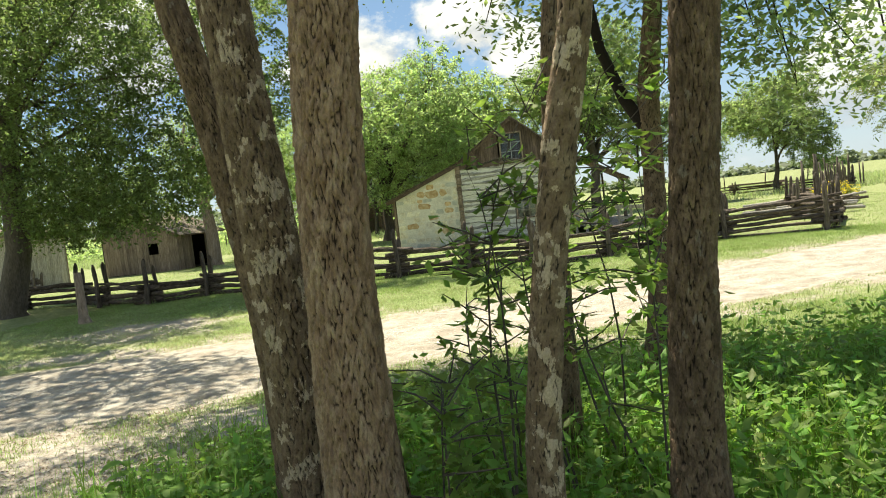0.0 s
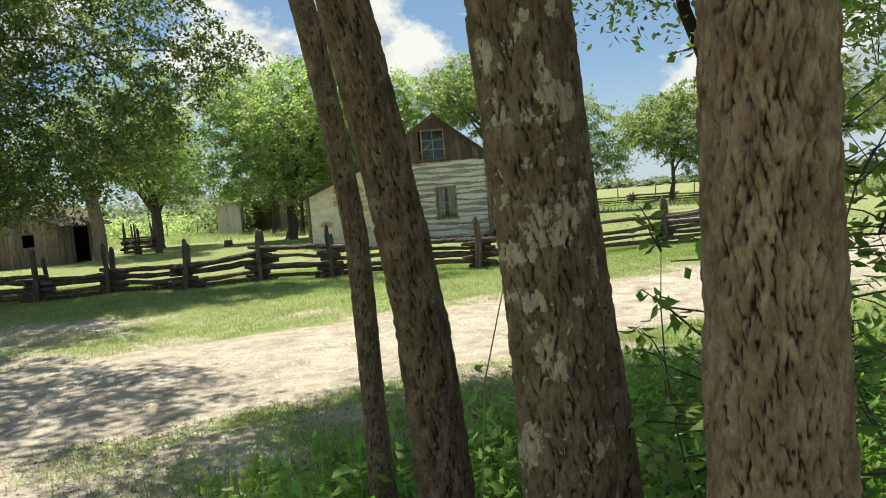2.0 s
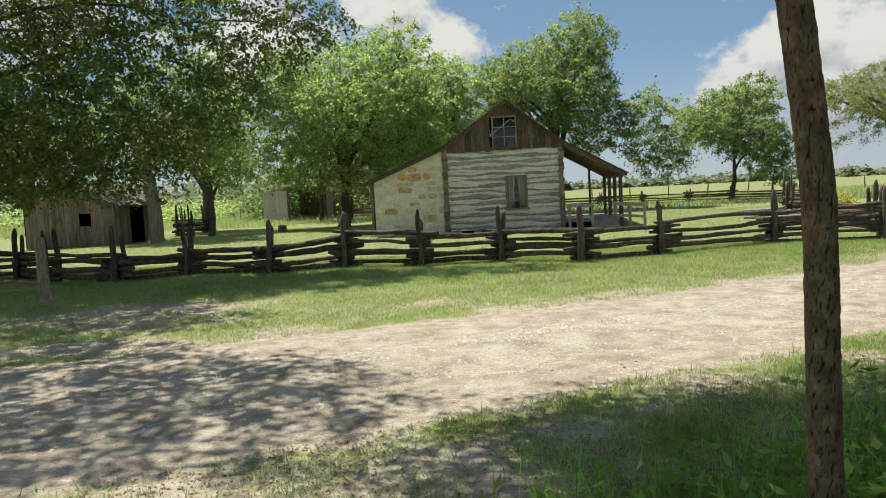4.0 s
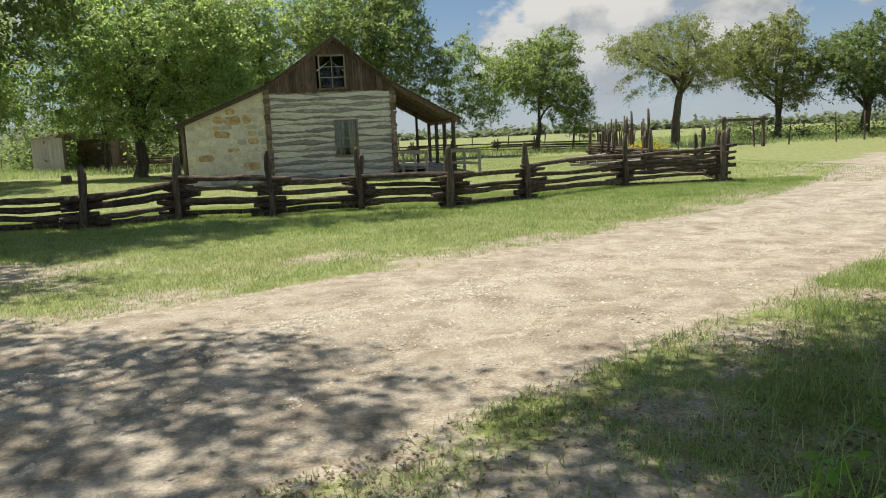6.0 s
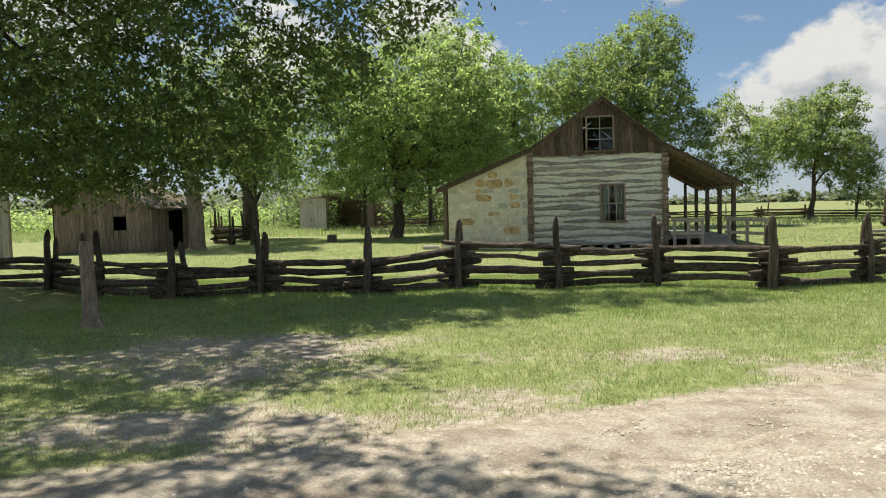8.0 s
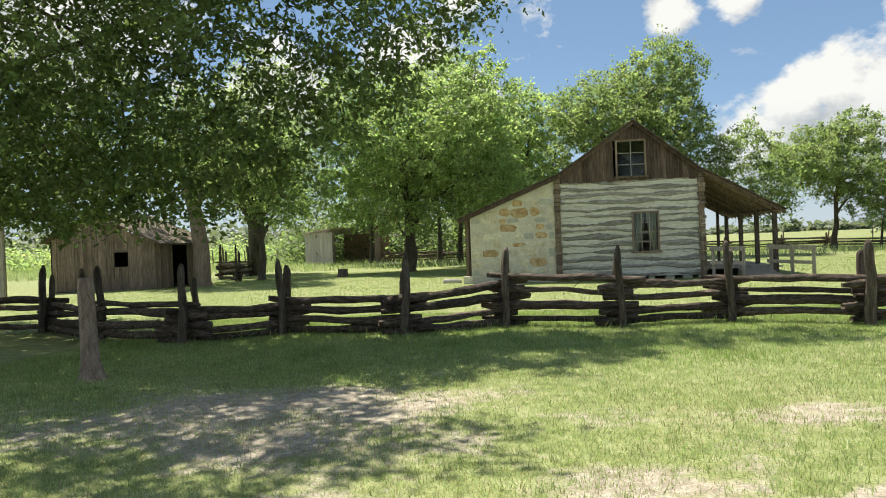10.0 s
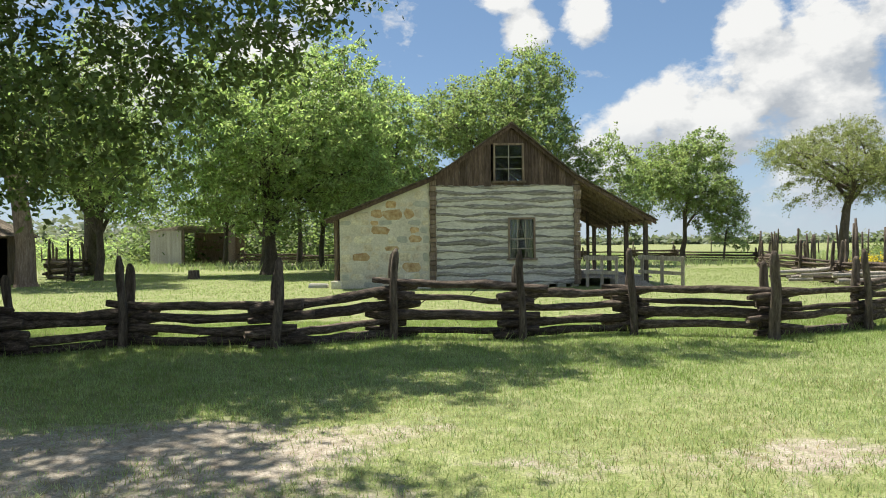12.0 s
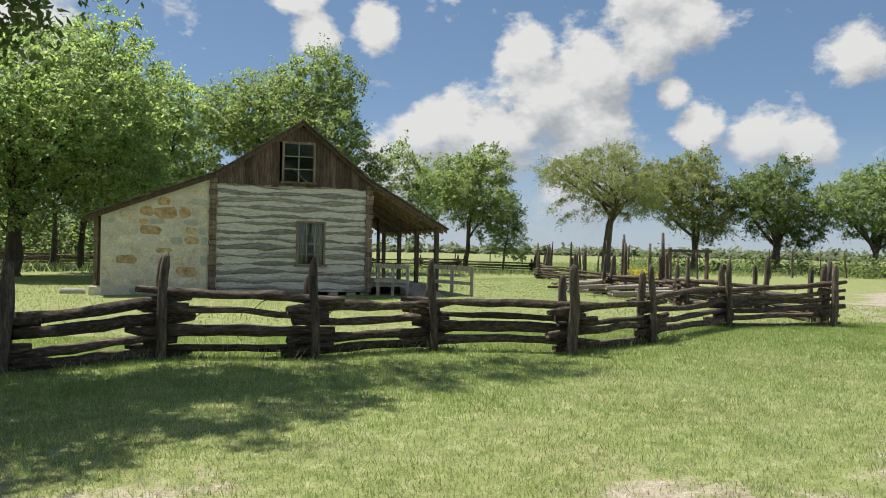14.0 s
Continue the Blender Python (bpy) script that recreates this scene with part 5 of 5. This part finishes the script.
tagged(new("stone_block", np_mesh("stone_block", *tube([(-11.3, 28.9, 0.0), (-10.75, 28.8, 0.02)], [0.16, 0.15], 7, random.Random(6), 0.2), M_STONE_GREY)), "flat stone block beside the lean-to wall", "stone")


def stakes(name, places, label, seed, h=1.6, mat=M_POST):
    fr = random.Random(seed)
    for x, y in places:
        hh = h * fr.uniform(0.75, 1.15)
        lx, ly = fr.uniform(-0.16, 0.16), fr.uniform(-0.1, 0.1)
        r = fr.uniform(0.035, 0.06)
        pts = [Vector((x + lx * s, y + ly * s, -0.06 + (hh + 0.06) * s)) for s in (0, 0.35, 0.7, 1)]
        tagged(new(name, np_mesh(name, *tube(pts, [r * 1.1, r, r * 0.95, r * 0.7], 8, fr, 0.15), mat)), label, "post", label)


fr = random.Random(21)
stakes("corral_stake", [(x + fr.uniform(-0.3, 0.3), y + fr.uniform(-0.5, 0.5)) for a, b in zip(SIDE[3:], SIDE[4:]) for x, y in ((a[0] + 0.3, a[1]), ((a[0] + b[0]) / 2 + 0.4, (a[1] + b[1]) / 2), (a[0] * 0.25 + b[0] * 0.75 + 0.5, a[1] * 0.25 + b[1] * 0.75))], "leaning cedar stakes of the corral", 22, 1.75)
stakes("field_post", [(13 + 2.7 * k + fr.uniform(-0.4, 0.4), 40 + 0.55 * k + fr.uniform(-0.5, 0.5)) for k in range(22)], "grey cedar posts of a field fence", 23, 1.6)
stakes("meadow_post", [(-46 + 2.9 * k, 66 + 0.2 * k + fr.uniform(-0.4, 0.4)) for k in range(12)], "thin posts of a meadow fence", 24, 1.4)
stakes("pasture_post", [(-16 + 3.4 * k, 70 + fr.uniform(-0.6, 0.6)) for k in range(20)], "thin posts of a pasture fence", 25, 1.4)
# fallen rails heaped along the side fence
heap = thing("rail_heap", (5.2, 26.4, 0), "heap of grey fallen fence rails", "timber")
for k in range(26):
    x, y = 5.2 + fr.uniform(-1.0, 1.0), 26.4 + fr.uniform(-2.6, 4.5)
    a = fr.uniform(-0.9, 0.9)
    L = fr.uniform(1.0, 1.9)
    z = 0.07 + 0.05 * (k % 6)
    under("rail", np_mesh("rail", *tube([(x - L * math.cos(a), y - L * math.sin(a), z), (x, y, z + 0.04), (x + L * math.cos(a), y + L * math.sin(a), z + fr.uniform(0, 0.25))], [0.05, 0.06, 0.045], 7, fr, 0.2), M_SILVER if k % 3 else M_RAIL), heap)
cart = thing("feed_trough", (17.5, 41.0, 0), "far small wooden trough on tall posts", "trough")
for x in (16.4, 18.8):
    part("post", a_box(x - 0.06, x + 0.06, 40.9, 41.1, -0.05, 1.7), M_POST, cart)
part("top_rail", a_box(16.2, 19.0, 40.85, 41.15, 1.45, 1.6), M_POST, cart)
rng = np.random.default_rng(77)
_, bp = crown_points([(6.6, 29.4, 0.35, 1.0, 0.7, 0.42)], 60, 50, rng, 0.16, 0.2)
bp = bp[bp[:, 2] > 0.02]
bush = thing("flower_bush", (6.6, 29.4, 0), "low bush covered in small yellow flowers", "bush")
under("foliage", np_mesh("foliage", *leaves(bp, 0.09, rng), M_LEAF_OLIVE), bush)
under("blossom", np_mesh("blossom", *leaves(bp[::2] + np.array([0, -0.03, 0.05]), 0.07, rng, 0, 0.9), M_FLOWER), bush, "small yellow flowers")

# ---- roadside shrubs and weeds ----
def sapling(x, y, h, count, seed, leaf=0.075, stems=3, mat=M_LEAF_MID, label="thin leafy sapling among roadside weeds"):
    rng, pr = np.random.default_rng(seed), random.Random(seed)
    z = float(height(x, y))
    root = thing("sapling", (x, y, z), label, "shrub", "roadside saplings")
    pts = []
    for k in range(stems):
        tip = Vector((x + pr.uniform(-0.34, 0.34) * h * 0.7, y + pr.uniform(-0.3, 0.3) * h * 0.7, h * pr.uniform(0.7, 1.05)))
        path = curve_to((x + pr.uniform(-0.05, 0.05), y + pr.uniform(-0.05, 0.05), z - 0.03), tip, pr, 0.16, 7)
        under("stem", np_mesh("stem", *tube(path, [0.008, 0.007, 0.006, 0.005, 0.004, 0.003, 0.002], 6, pr, 0.1), M_BARK_FAR, True), root)
        for b in range(14):
            o = path[pr.randint(2, 6)]
            e = o + Vector((pr.uniform(-0.32, 0.32), pr.uniform(-0.32, 0.32), pr.uniform(-0.02, 0.22)))
            under("twig", np_mesh("twig", *tube(curve_to(o, e, pr, 0.1, 3), [0.005, 0.004, 0.002], 4, pr, 0.1), M_BARK_FAR), root)
            for _ in range(count):
                q = o.lerp(e, pr.uniform(0.1, 1.05))
                pts.append((q.x + pr.uniform(-0.03, 0.03), q.y + pr.uniform(-0.03, 0.03), q.z + pr.uniform(-0.02, 0.03)))
    under("foliage", np_mesh("foliage", *leaves(np.array(pts), leaf, rng, 0.2, 0.52), mat), root)


for k, (x, y, h, c) in enumerate([(-2.06, 1.45, 1.5, 5), (-1.85, 1.9, 2.6, 6), (-1.55, 2.3, 2.9, 6), (-1.15, 2.2, 2.4, 6), (-0.95, 2.9, 2.2, 6), (-1.35, 2.9, 2.9, 6), (-1.95, 2.5, 1.6, 5)]):
    sapling(x, y, h * 0.82, c + 4, 300 + k, 0.078, 2, M_SAPLING)

PATHS = np.array([eye[:2] for _, eye, _, _ in PATH])


def verge(n, x0, x1, y0, y1, rng, clear, lo=1.12):
    xy = np.column_stack([rng.uniform(x0, x1, n), rng.uniform(y0, y1, n)])
    d = np.min(np.hypot(xy[:, None, 0] - PATHS[None, :, 0], xy[:, None, 1] - PATHS[None, :, 1]), 1)
    line = np.interp(xy[:, 0], ROAD_LINE[:, 0], ROAD_LINE[:, 1])
    return xy[(d > clear) & (xy[:, 1] < line) & (road_offset(xy[:, 0], xy[:, 1]) > lo)]


rng = np.random.default_rng(41)
wxy = verge(22000, -9.0, 9.0, -3.2, 6.4, rng, 0.35, 1.3)
dens = np.clip((wxy[:, 0] - 0.55 * np.minimum(wxy[:, 1], 0) + 5.3) / 1.3, 0.0, 1) * np.clip((9 - wxy[:, 0]) / 3, 0, 1) * np.clip((wxy[:, 1] + 3.6) / 1, 0, 1) * np.clip((6.3 - wxy[:, 1] + 0.45 * wxy[:, 0]) / 1.6, 0.0, 1)
wxy = wxy[rng.random(len(wxy)) < dens]
hts = rng.uniform(0.16, 0.50, len(wxy)) * np.clip((wxy[:, 0] + 5.4) / 2.4, 0.25, 1)
per = 8
u = np.tile(np.linspace(0.1, 1, per), len(wxy))
P = np.repeat(np.column_stack([wxy, height(wxy[:, 0], wxy[:, 1])]), per, 0)
P[:, 2] += u * np.repeat(hts, per)
P[:, :2] += rng.normal(0, 0.05, (len(P), 2))
tagged(new("weeds", np_mesh("weeds", *leaves(P, 0.095, rng, 0.1, 0.45), M_WEED)), "dense bright green roadside weeds", "weeds", kind="stuff")
sv, sf = blades(np.repeat(wxy, 2, 0) + rng.normal(0, 0.04, (2 * len(wxy), 2)), np.repeat(height(wxy[:, 0], wxy[:, 1]), 2), 0.42, 0.010, rng, 0.35)
tagged(new("tall_grass", np_mesh("tall_grass", sv, sf, M_WEED)), "tall green grass blades among the weeds", "grass", kind="stuff")


def broadleaf(x, y, h, n, size, seed):
    rng = np.random.default_rng(seed)
    pr = random.Random(seed)
    z = float(height(x, y))
    root = thing("broadleaf_plant", (x, y, z), "broad-leaved light green weed beside the trunks", "plant", "broad-leaved weeds")
    under("stem", np_mesh("stem", *tube([(x, y, z - 0.02), (x + 0.01, y, z + h * 0.5), (x + 0.02, y + 0.02, z + h)], [0.007, 0.006, 0.004], 6, pr, 0.1), M_WEED, True), root)
    for k in range(n):
        az, up = 2.4 * k + pr.uniform(-0.4, 0.4), pr.uniform(0.0, 0.5)
        d = Vector((math.cos(az), math.sin(az), 0))
        s = Vector((-d.y, d.x, 0))
        o = Vector((x, y, z + h * (0.45 + 0.55 * k / n)))
        L = size * pr.uniform(0.7, 1.15)
        vs, fs = [], []
        for i, (t, w) in enumerate(((0, 0.02), (0.15, 0.24), (0.35, 0.33), (0.6, 0.27), (0.82, 0.13), (1, 0.0))):
            c = o + d * (L * t * math.cos(up)) + Vector((0, 0, L * (t * math.sin(up) - 0.35 * t * t)))
            vs += [tuple(c + s * (L * w) + Vector((0, 0, L * w * 0.25))), tuple(c), tuple(c - s * (L * w) + Vector((0, 0, L * w * 0.25)))]
        for i in range(5):
            for j in (0, 1):
                a = i * 3 + j
                fs.append((a, a + 1, a + 4, a + 3))
        under("leaf", np_mesh("leaf", vs, fs, M_WEED, True), root)


for k, (x, y, h, n, size) in enumerate([(-1.62, 0.62, 0.75, 6, 0.17), (-2.86, 1.02, 0.55, 8, 0.16), (-3.42, 1.9, 0.42, 8, 0.15), (-3.25, 1.5, 0.5, 7, 0.15), (-3.0, 0.9, 0.5, 7, 0.14), (-3.7, 1.6, 0.35, 7, 0.13), (-2.5, 0.7, 0.45, 7, 0.14), (0.3, 1.6, 0.5, 8, 0.16), (0.8, 2.2, 0.5, 8, 0.15), (-3.9, 2.6, 0.3, 7, 0.12), (-2.9, 2.7, 0.45, 7, 0.14), (-2.6, 3.2, 0.4, 7, 0.14)]):
    broadleaf(x, y, h, n, size, 500 + k)
pr = random.Random(44)
for k in range(22):
    x, y = pr.uniform(-4.4, -2.75), pr.uniform(0.75, 3.0)
    if np.min(np.hypot(PATHS[:, 0] - x, PATHS[:, 1] - y)) > 0.75:
        broadleaf(x, y, pr.uniform(0.22, 0.48), pr.randint(6, 9), pr.uniform(0.11, 0.17), 540 + k)

# ---- grass ----
def lawn(name, n, x0, x1, y0, y1, h, w, mat, label, seed, keep, lean=0.6):
    rng = np.random.default_rng(seed)
    xy = np.column_stack([rng.uniform(x0, x1, n), rng.uniform(y0, y1, n)])
    xy = xy[rng.random(n) < keep(xy[:, 0], xy[:, 1])]
    tagged(new(name, np_mesh(name, *blades(xy, height(xy[:, 0], xy[:, 1]) - 0.005, h, w, rng, lean), mat)), label, "grass", kind="stuff")


def on_lawn(x, y):
    b = bare(x, y)
    return np.clip(1.05 - b * 1.35 + 0.25 * wave(x * 3.1, y * 2.7), 0, 1) * (road_offset(x, y) > 0.96)


def lush(x, y):
    """How rich the grass is: thick near the fence, thin towards the road."""
    return np.clip((y - 12.2 - 0.22 * (x + 6) + 1.3 * wave(x * 0.8, y * 0.9)) / 3.2, 0.06, 1)


lawn("mown_grass", 420000, -14.5, 6, 7.5, 18.5, 0.034, 0.0078, M_GRASS, "short mown green grass in front of the fence", 51, lambda x, y: on_lawn(x, y) * (1.05 - lush(x, y)))
lawn("lush_grass", 420000, -15, 6, 8.5, 19.0, 0.050, 0.0085, M_LUSH, "thick fresh green grass in front of the fence", 59, lambda x, y: on_lawn(x, y) * lush(x, y))
lawn("dry_grass", 150000, -13, 4, 7, 16, 0.036, 0.007, M_DRY, "short dry straw-coloured grass", 52, lambda x, y: on_lawn(x, y) * np.clip(0.15 + bare(x, y) + 0.4 * wave(x * 0.9 + 1, y * 1.1), 0, 1) * (1.1 - lush(x, y)))
lawn("fence_grass", 16000, -16, 5, 15.2, 19.4, 0.17, 0.011, M_LUSH, "longer grass tufts along the fence foot", 53, lambda x, y: np.clip(1.2 - np.abs(y - np.interp(x, [p[0] for p in FRONT], [p[1] for p in FRONT])) / 0.35, 0, 1))
lawn("yard_grass", 115000, -24, 10, 17, 42, 0.045, 0.016, M_LUSH, "green lawn of the cabin yard", 54, lambda x, y: ~((x > -10.7) & (x < -0.9) & (y > 28.2)) * 1.0)
lawn("verge_grass", 130000, -14, 10, -3.5, 8.5, 0.10, 0.008, M_GRASS, "patchy verge grass beside the road", 55, lambda x, y: on_lawn(x, y) * (y < np.interp(x, ROAD_LINE[:, 0], ROAD_LINE[:, 1])) * np.clip(0.35 + (x + 5) / 3, 0.35, 1))
lawn("verge_turf", 300000, -7.2, 1.5, 2.4, 8.4, 0.045, 0.0075, M_LUSH, "short tufted turf on the shaded verge", 57, lambda x, y: on_lawn(x, y) * (y < np.interp(x, ROAD_LINE[:, 0], ROAD_LINE[:, 1])) * np.clip(0.45 + 0.8 * wave(x * 2.6 + 1, y * 3.1), 0.08, 1), 0.9)
lawn("meadow_grass", 60000, -60, 70, 44, 80, 0.35, 0.05, M_GRASS, "tall meadow grass beyond the yard", 56, lambda x, y: np.ones(len(x)) * 0.9)

rng = np.random.default_rng(58)
txy = np.column_stack([rng.uniform(-14, 5, 9000), rng.uniform(8, 17.5, 9000)])
txy = txy[(rng.random(len(txy)) < on_lawn(txy[:, 0], txy[:, 1])) & (wave(txy[:, 0] * 0.7, txy[:, 1] * 0.8) > -0.2)]
txy = np.repeat(txy, 9, 0) + rng.normal(0, 0.022, (len(txy) * 9, 2))
tagged(new("grass_tufts", np_mesh("grass_tufts", *blades(txy, height(txy[:, 0], txy[:, 1]) - 0.005, 0.06, 0.0062, rng, 0.9), M_GRASS)), "thicker green grass tufts in the lawn", "grass", kind="stuff")

# ---- loose gravel ----
rng = np.random.default_rng(61)
n = 38000
k = rng.integers(40, 112, n)
u = rng.random(n)
s = np.where(u < 0.5, rng.normal(0.26, 0.12, n), np.where(u < 0.66, rng.normal(-0.38, 0.16, n), rng.uniform(-0.92, 0.92, n)))
s = np.clip(s + 0.06 * np.sin(k * 0.7), -0.93, 0.93)
t = ROAD_LINE[np.minimum(k + 1, len(ROAD_LINE) - 1), :2] - ROAD_LINE[k, :2]
step = rng.random(n)[:, None] * t
nrm = np.column_stack([-t[:, 1], t[:, 0]]) / np.linalg.norm(t, axis=1, keepdims=True)
c = ROAD_LINE[k, :2] + step + nrm * (s * ROAD_LINE[k, 2] / 2 * 0.9)[:, None]
size = np.clip(rng.lognormal(-4.75, 0.42, n), 0.004, 0.028)[:, None]
bed = 0.02 * (1 - np.abs(s) ** 6) - 0.012 * np.abs(s) ** 6 - 0.022 * np.exp(-((np.abs(s) - 0.48) / 0.16) ** 2) + 0.012 * np.exp(-(s / 0.2) ** 2)
base = np.column_stack([c, height(c[:, 0], c[:, 1]) + bed])
shard = np.array([(1, 0, -0.15), (0, 1, -0.15), (-1, 0, -0.15), (0, -1, -0.15), (0.3, 0.2, 0.55)])
turn = rng.uniform(0, 6.3, n)
cs, sn = np.cos(turn), np.sin(turn)
sv = shard[None] * rng.uniform(0.5, 1.5, (n, 5, 1)) * size[:, None, :]
sv = np.stack([sv[..., 0] * cs[:, None] - sv[..., 1] * sn[:, None], sv[..., 0] * sn[:, None] + sv[..., 1] * cs[:, None], sv[..., 2]], 2)
of = np.array([(0, 1, 4), (1, 2, 4), (2, 3, 4), (3, 0, 4)])
tagged(new("gravel", np_mesh("gravel", (base[:, None, :] + sv).reshape(-1, 3), (np.arange(n)[:, None, None] * 5 + of[None]).reshape(-1, 3), M_GRAVEL)), "loose pale limestone gravel on the road", "gravel", kind="stuff")

# ---- distant woods ----
def woods(name, arc, dist, n, h, mat, label, seed, leaf=0.5, per=26):
    rng = np.random.default_rng(seed)
    a = np.radians(rng.uniform(*arc, n))
    d = rng.uniform(*dist, n)
    hh = h * rng.uniform(0.5, 1.1, n)
    c = np.column_stack([np.sin(a) * d - 5, np.cos(a) * d + 10, hh * rng.uniform(0.0, 0.5, n)])
    pts = np.repeat(c, per, 0) + rng.normal(size=(n * per, 3)) * np.repeat(hh, per)[:, None] * np.array([0.28, 0.28, 0.2])
    pts[:, 2] = np.abs(pts[:, 2])
    tagged(new(name, np_mesh(name, *leaves(pts, leaf, rng, 0.2, 0.8), mat)), label, "woods", kind="stuff")


# the thicket takes the dark leaves so that their colour carries the tree shade
woods("near_woods", (-23, -4), (52, 70), 330, 7.0, M_LEAF_DARK, "shaded thicket behind the yard", 81, 0.34, 90)
woods("scrub", (-50, -16), (72, 110), 420, 3.6, M_LEAF_LIGHT, "bright green scrub beyond the meadow", 82, 0.34, 80)
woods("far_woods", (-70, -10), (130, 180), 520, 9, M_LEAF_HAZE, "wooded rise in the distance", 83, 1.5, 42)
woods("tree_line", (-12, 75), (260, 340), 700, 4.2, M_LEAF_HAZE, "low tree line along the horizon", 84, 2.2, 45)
woods("field_scrub", (31, 66), (50, 68), 330, 2.0, M_LEAF_DARK, "low brush under the pasture trees", 85, 0.2, 60)

# ---- leaf litter under the grove ----
rng = np.random.default_rng(91)
lxy = verge(34000, -7.0, 0.5, 1.5, 7.4, rng, 0.1, 0.98)
lxy = lxy[rng.random(len(lxy)) < np.clip(0.5 + 0.6 * wave(lxy[:, 0] * 1.7, lxy[:, 1] * 2.1), 0.08, 1)]
M_LITTER = surface("leaf_litter", [(0.09, 0.06, 0.04), (0.18, 0.125, 0.085), (0.30, 0.23, 0.16)], 8, rough=0.9, bump=0, spread=0.45, leaf=0.1, hue=0.02, fine=0.0)
tagged(new("leaf_litter", np_mesh("leaf_litter", *leaves(np.column_stack([lxy, height(lxy[:, 0], lxy[:, 1]) + 0.006]), 0.027, rng, 0.0, 0.6, 0.2, 0.12), M_LITTER)), "scattered brown dead leaves on the verge", "leaf litter", kind="stuff")
stalk = thing("grass_stalk", (-2.9, 1.98, 0), "single tall dry grass stalk with a seed head", "grass")
pr = random.Random(8)
under("stem", np_mesh("stem", *tube([(-2.92, 1.98, -0.02), (-2.90, 1.99, 0.5), (-2.85, 2.01, 1.0), (-2.74, 2.05, 1.40), (-2.72, 2.06, 1.48)], [0.004, 0.0035, 0.003, 0.002, 0.0012], 5, pr, 0.05), M_DRY, True), stalk)
hp = np.array([(-2.745 + 0.02 * math.sin(k), 2.05, 1.36 + 0.012 * k) for k in range(10)])
under("seed_head", np_mesh("seed_head", *leaves(hp, 0.035, rng, 0.5, 0.3), M_DRY), stalk)
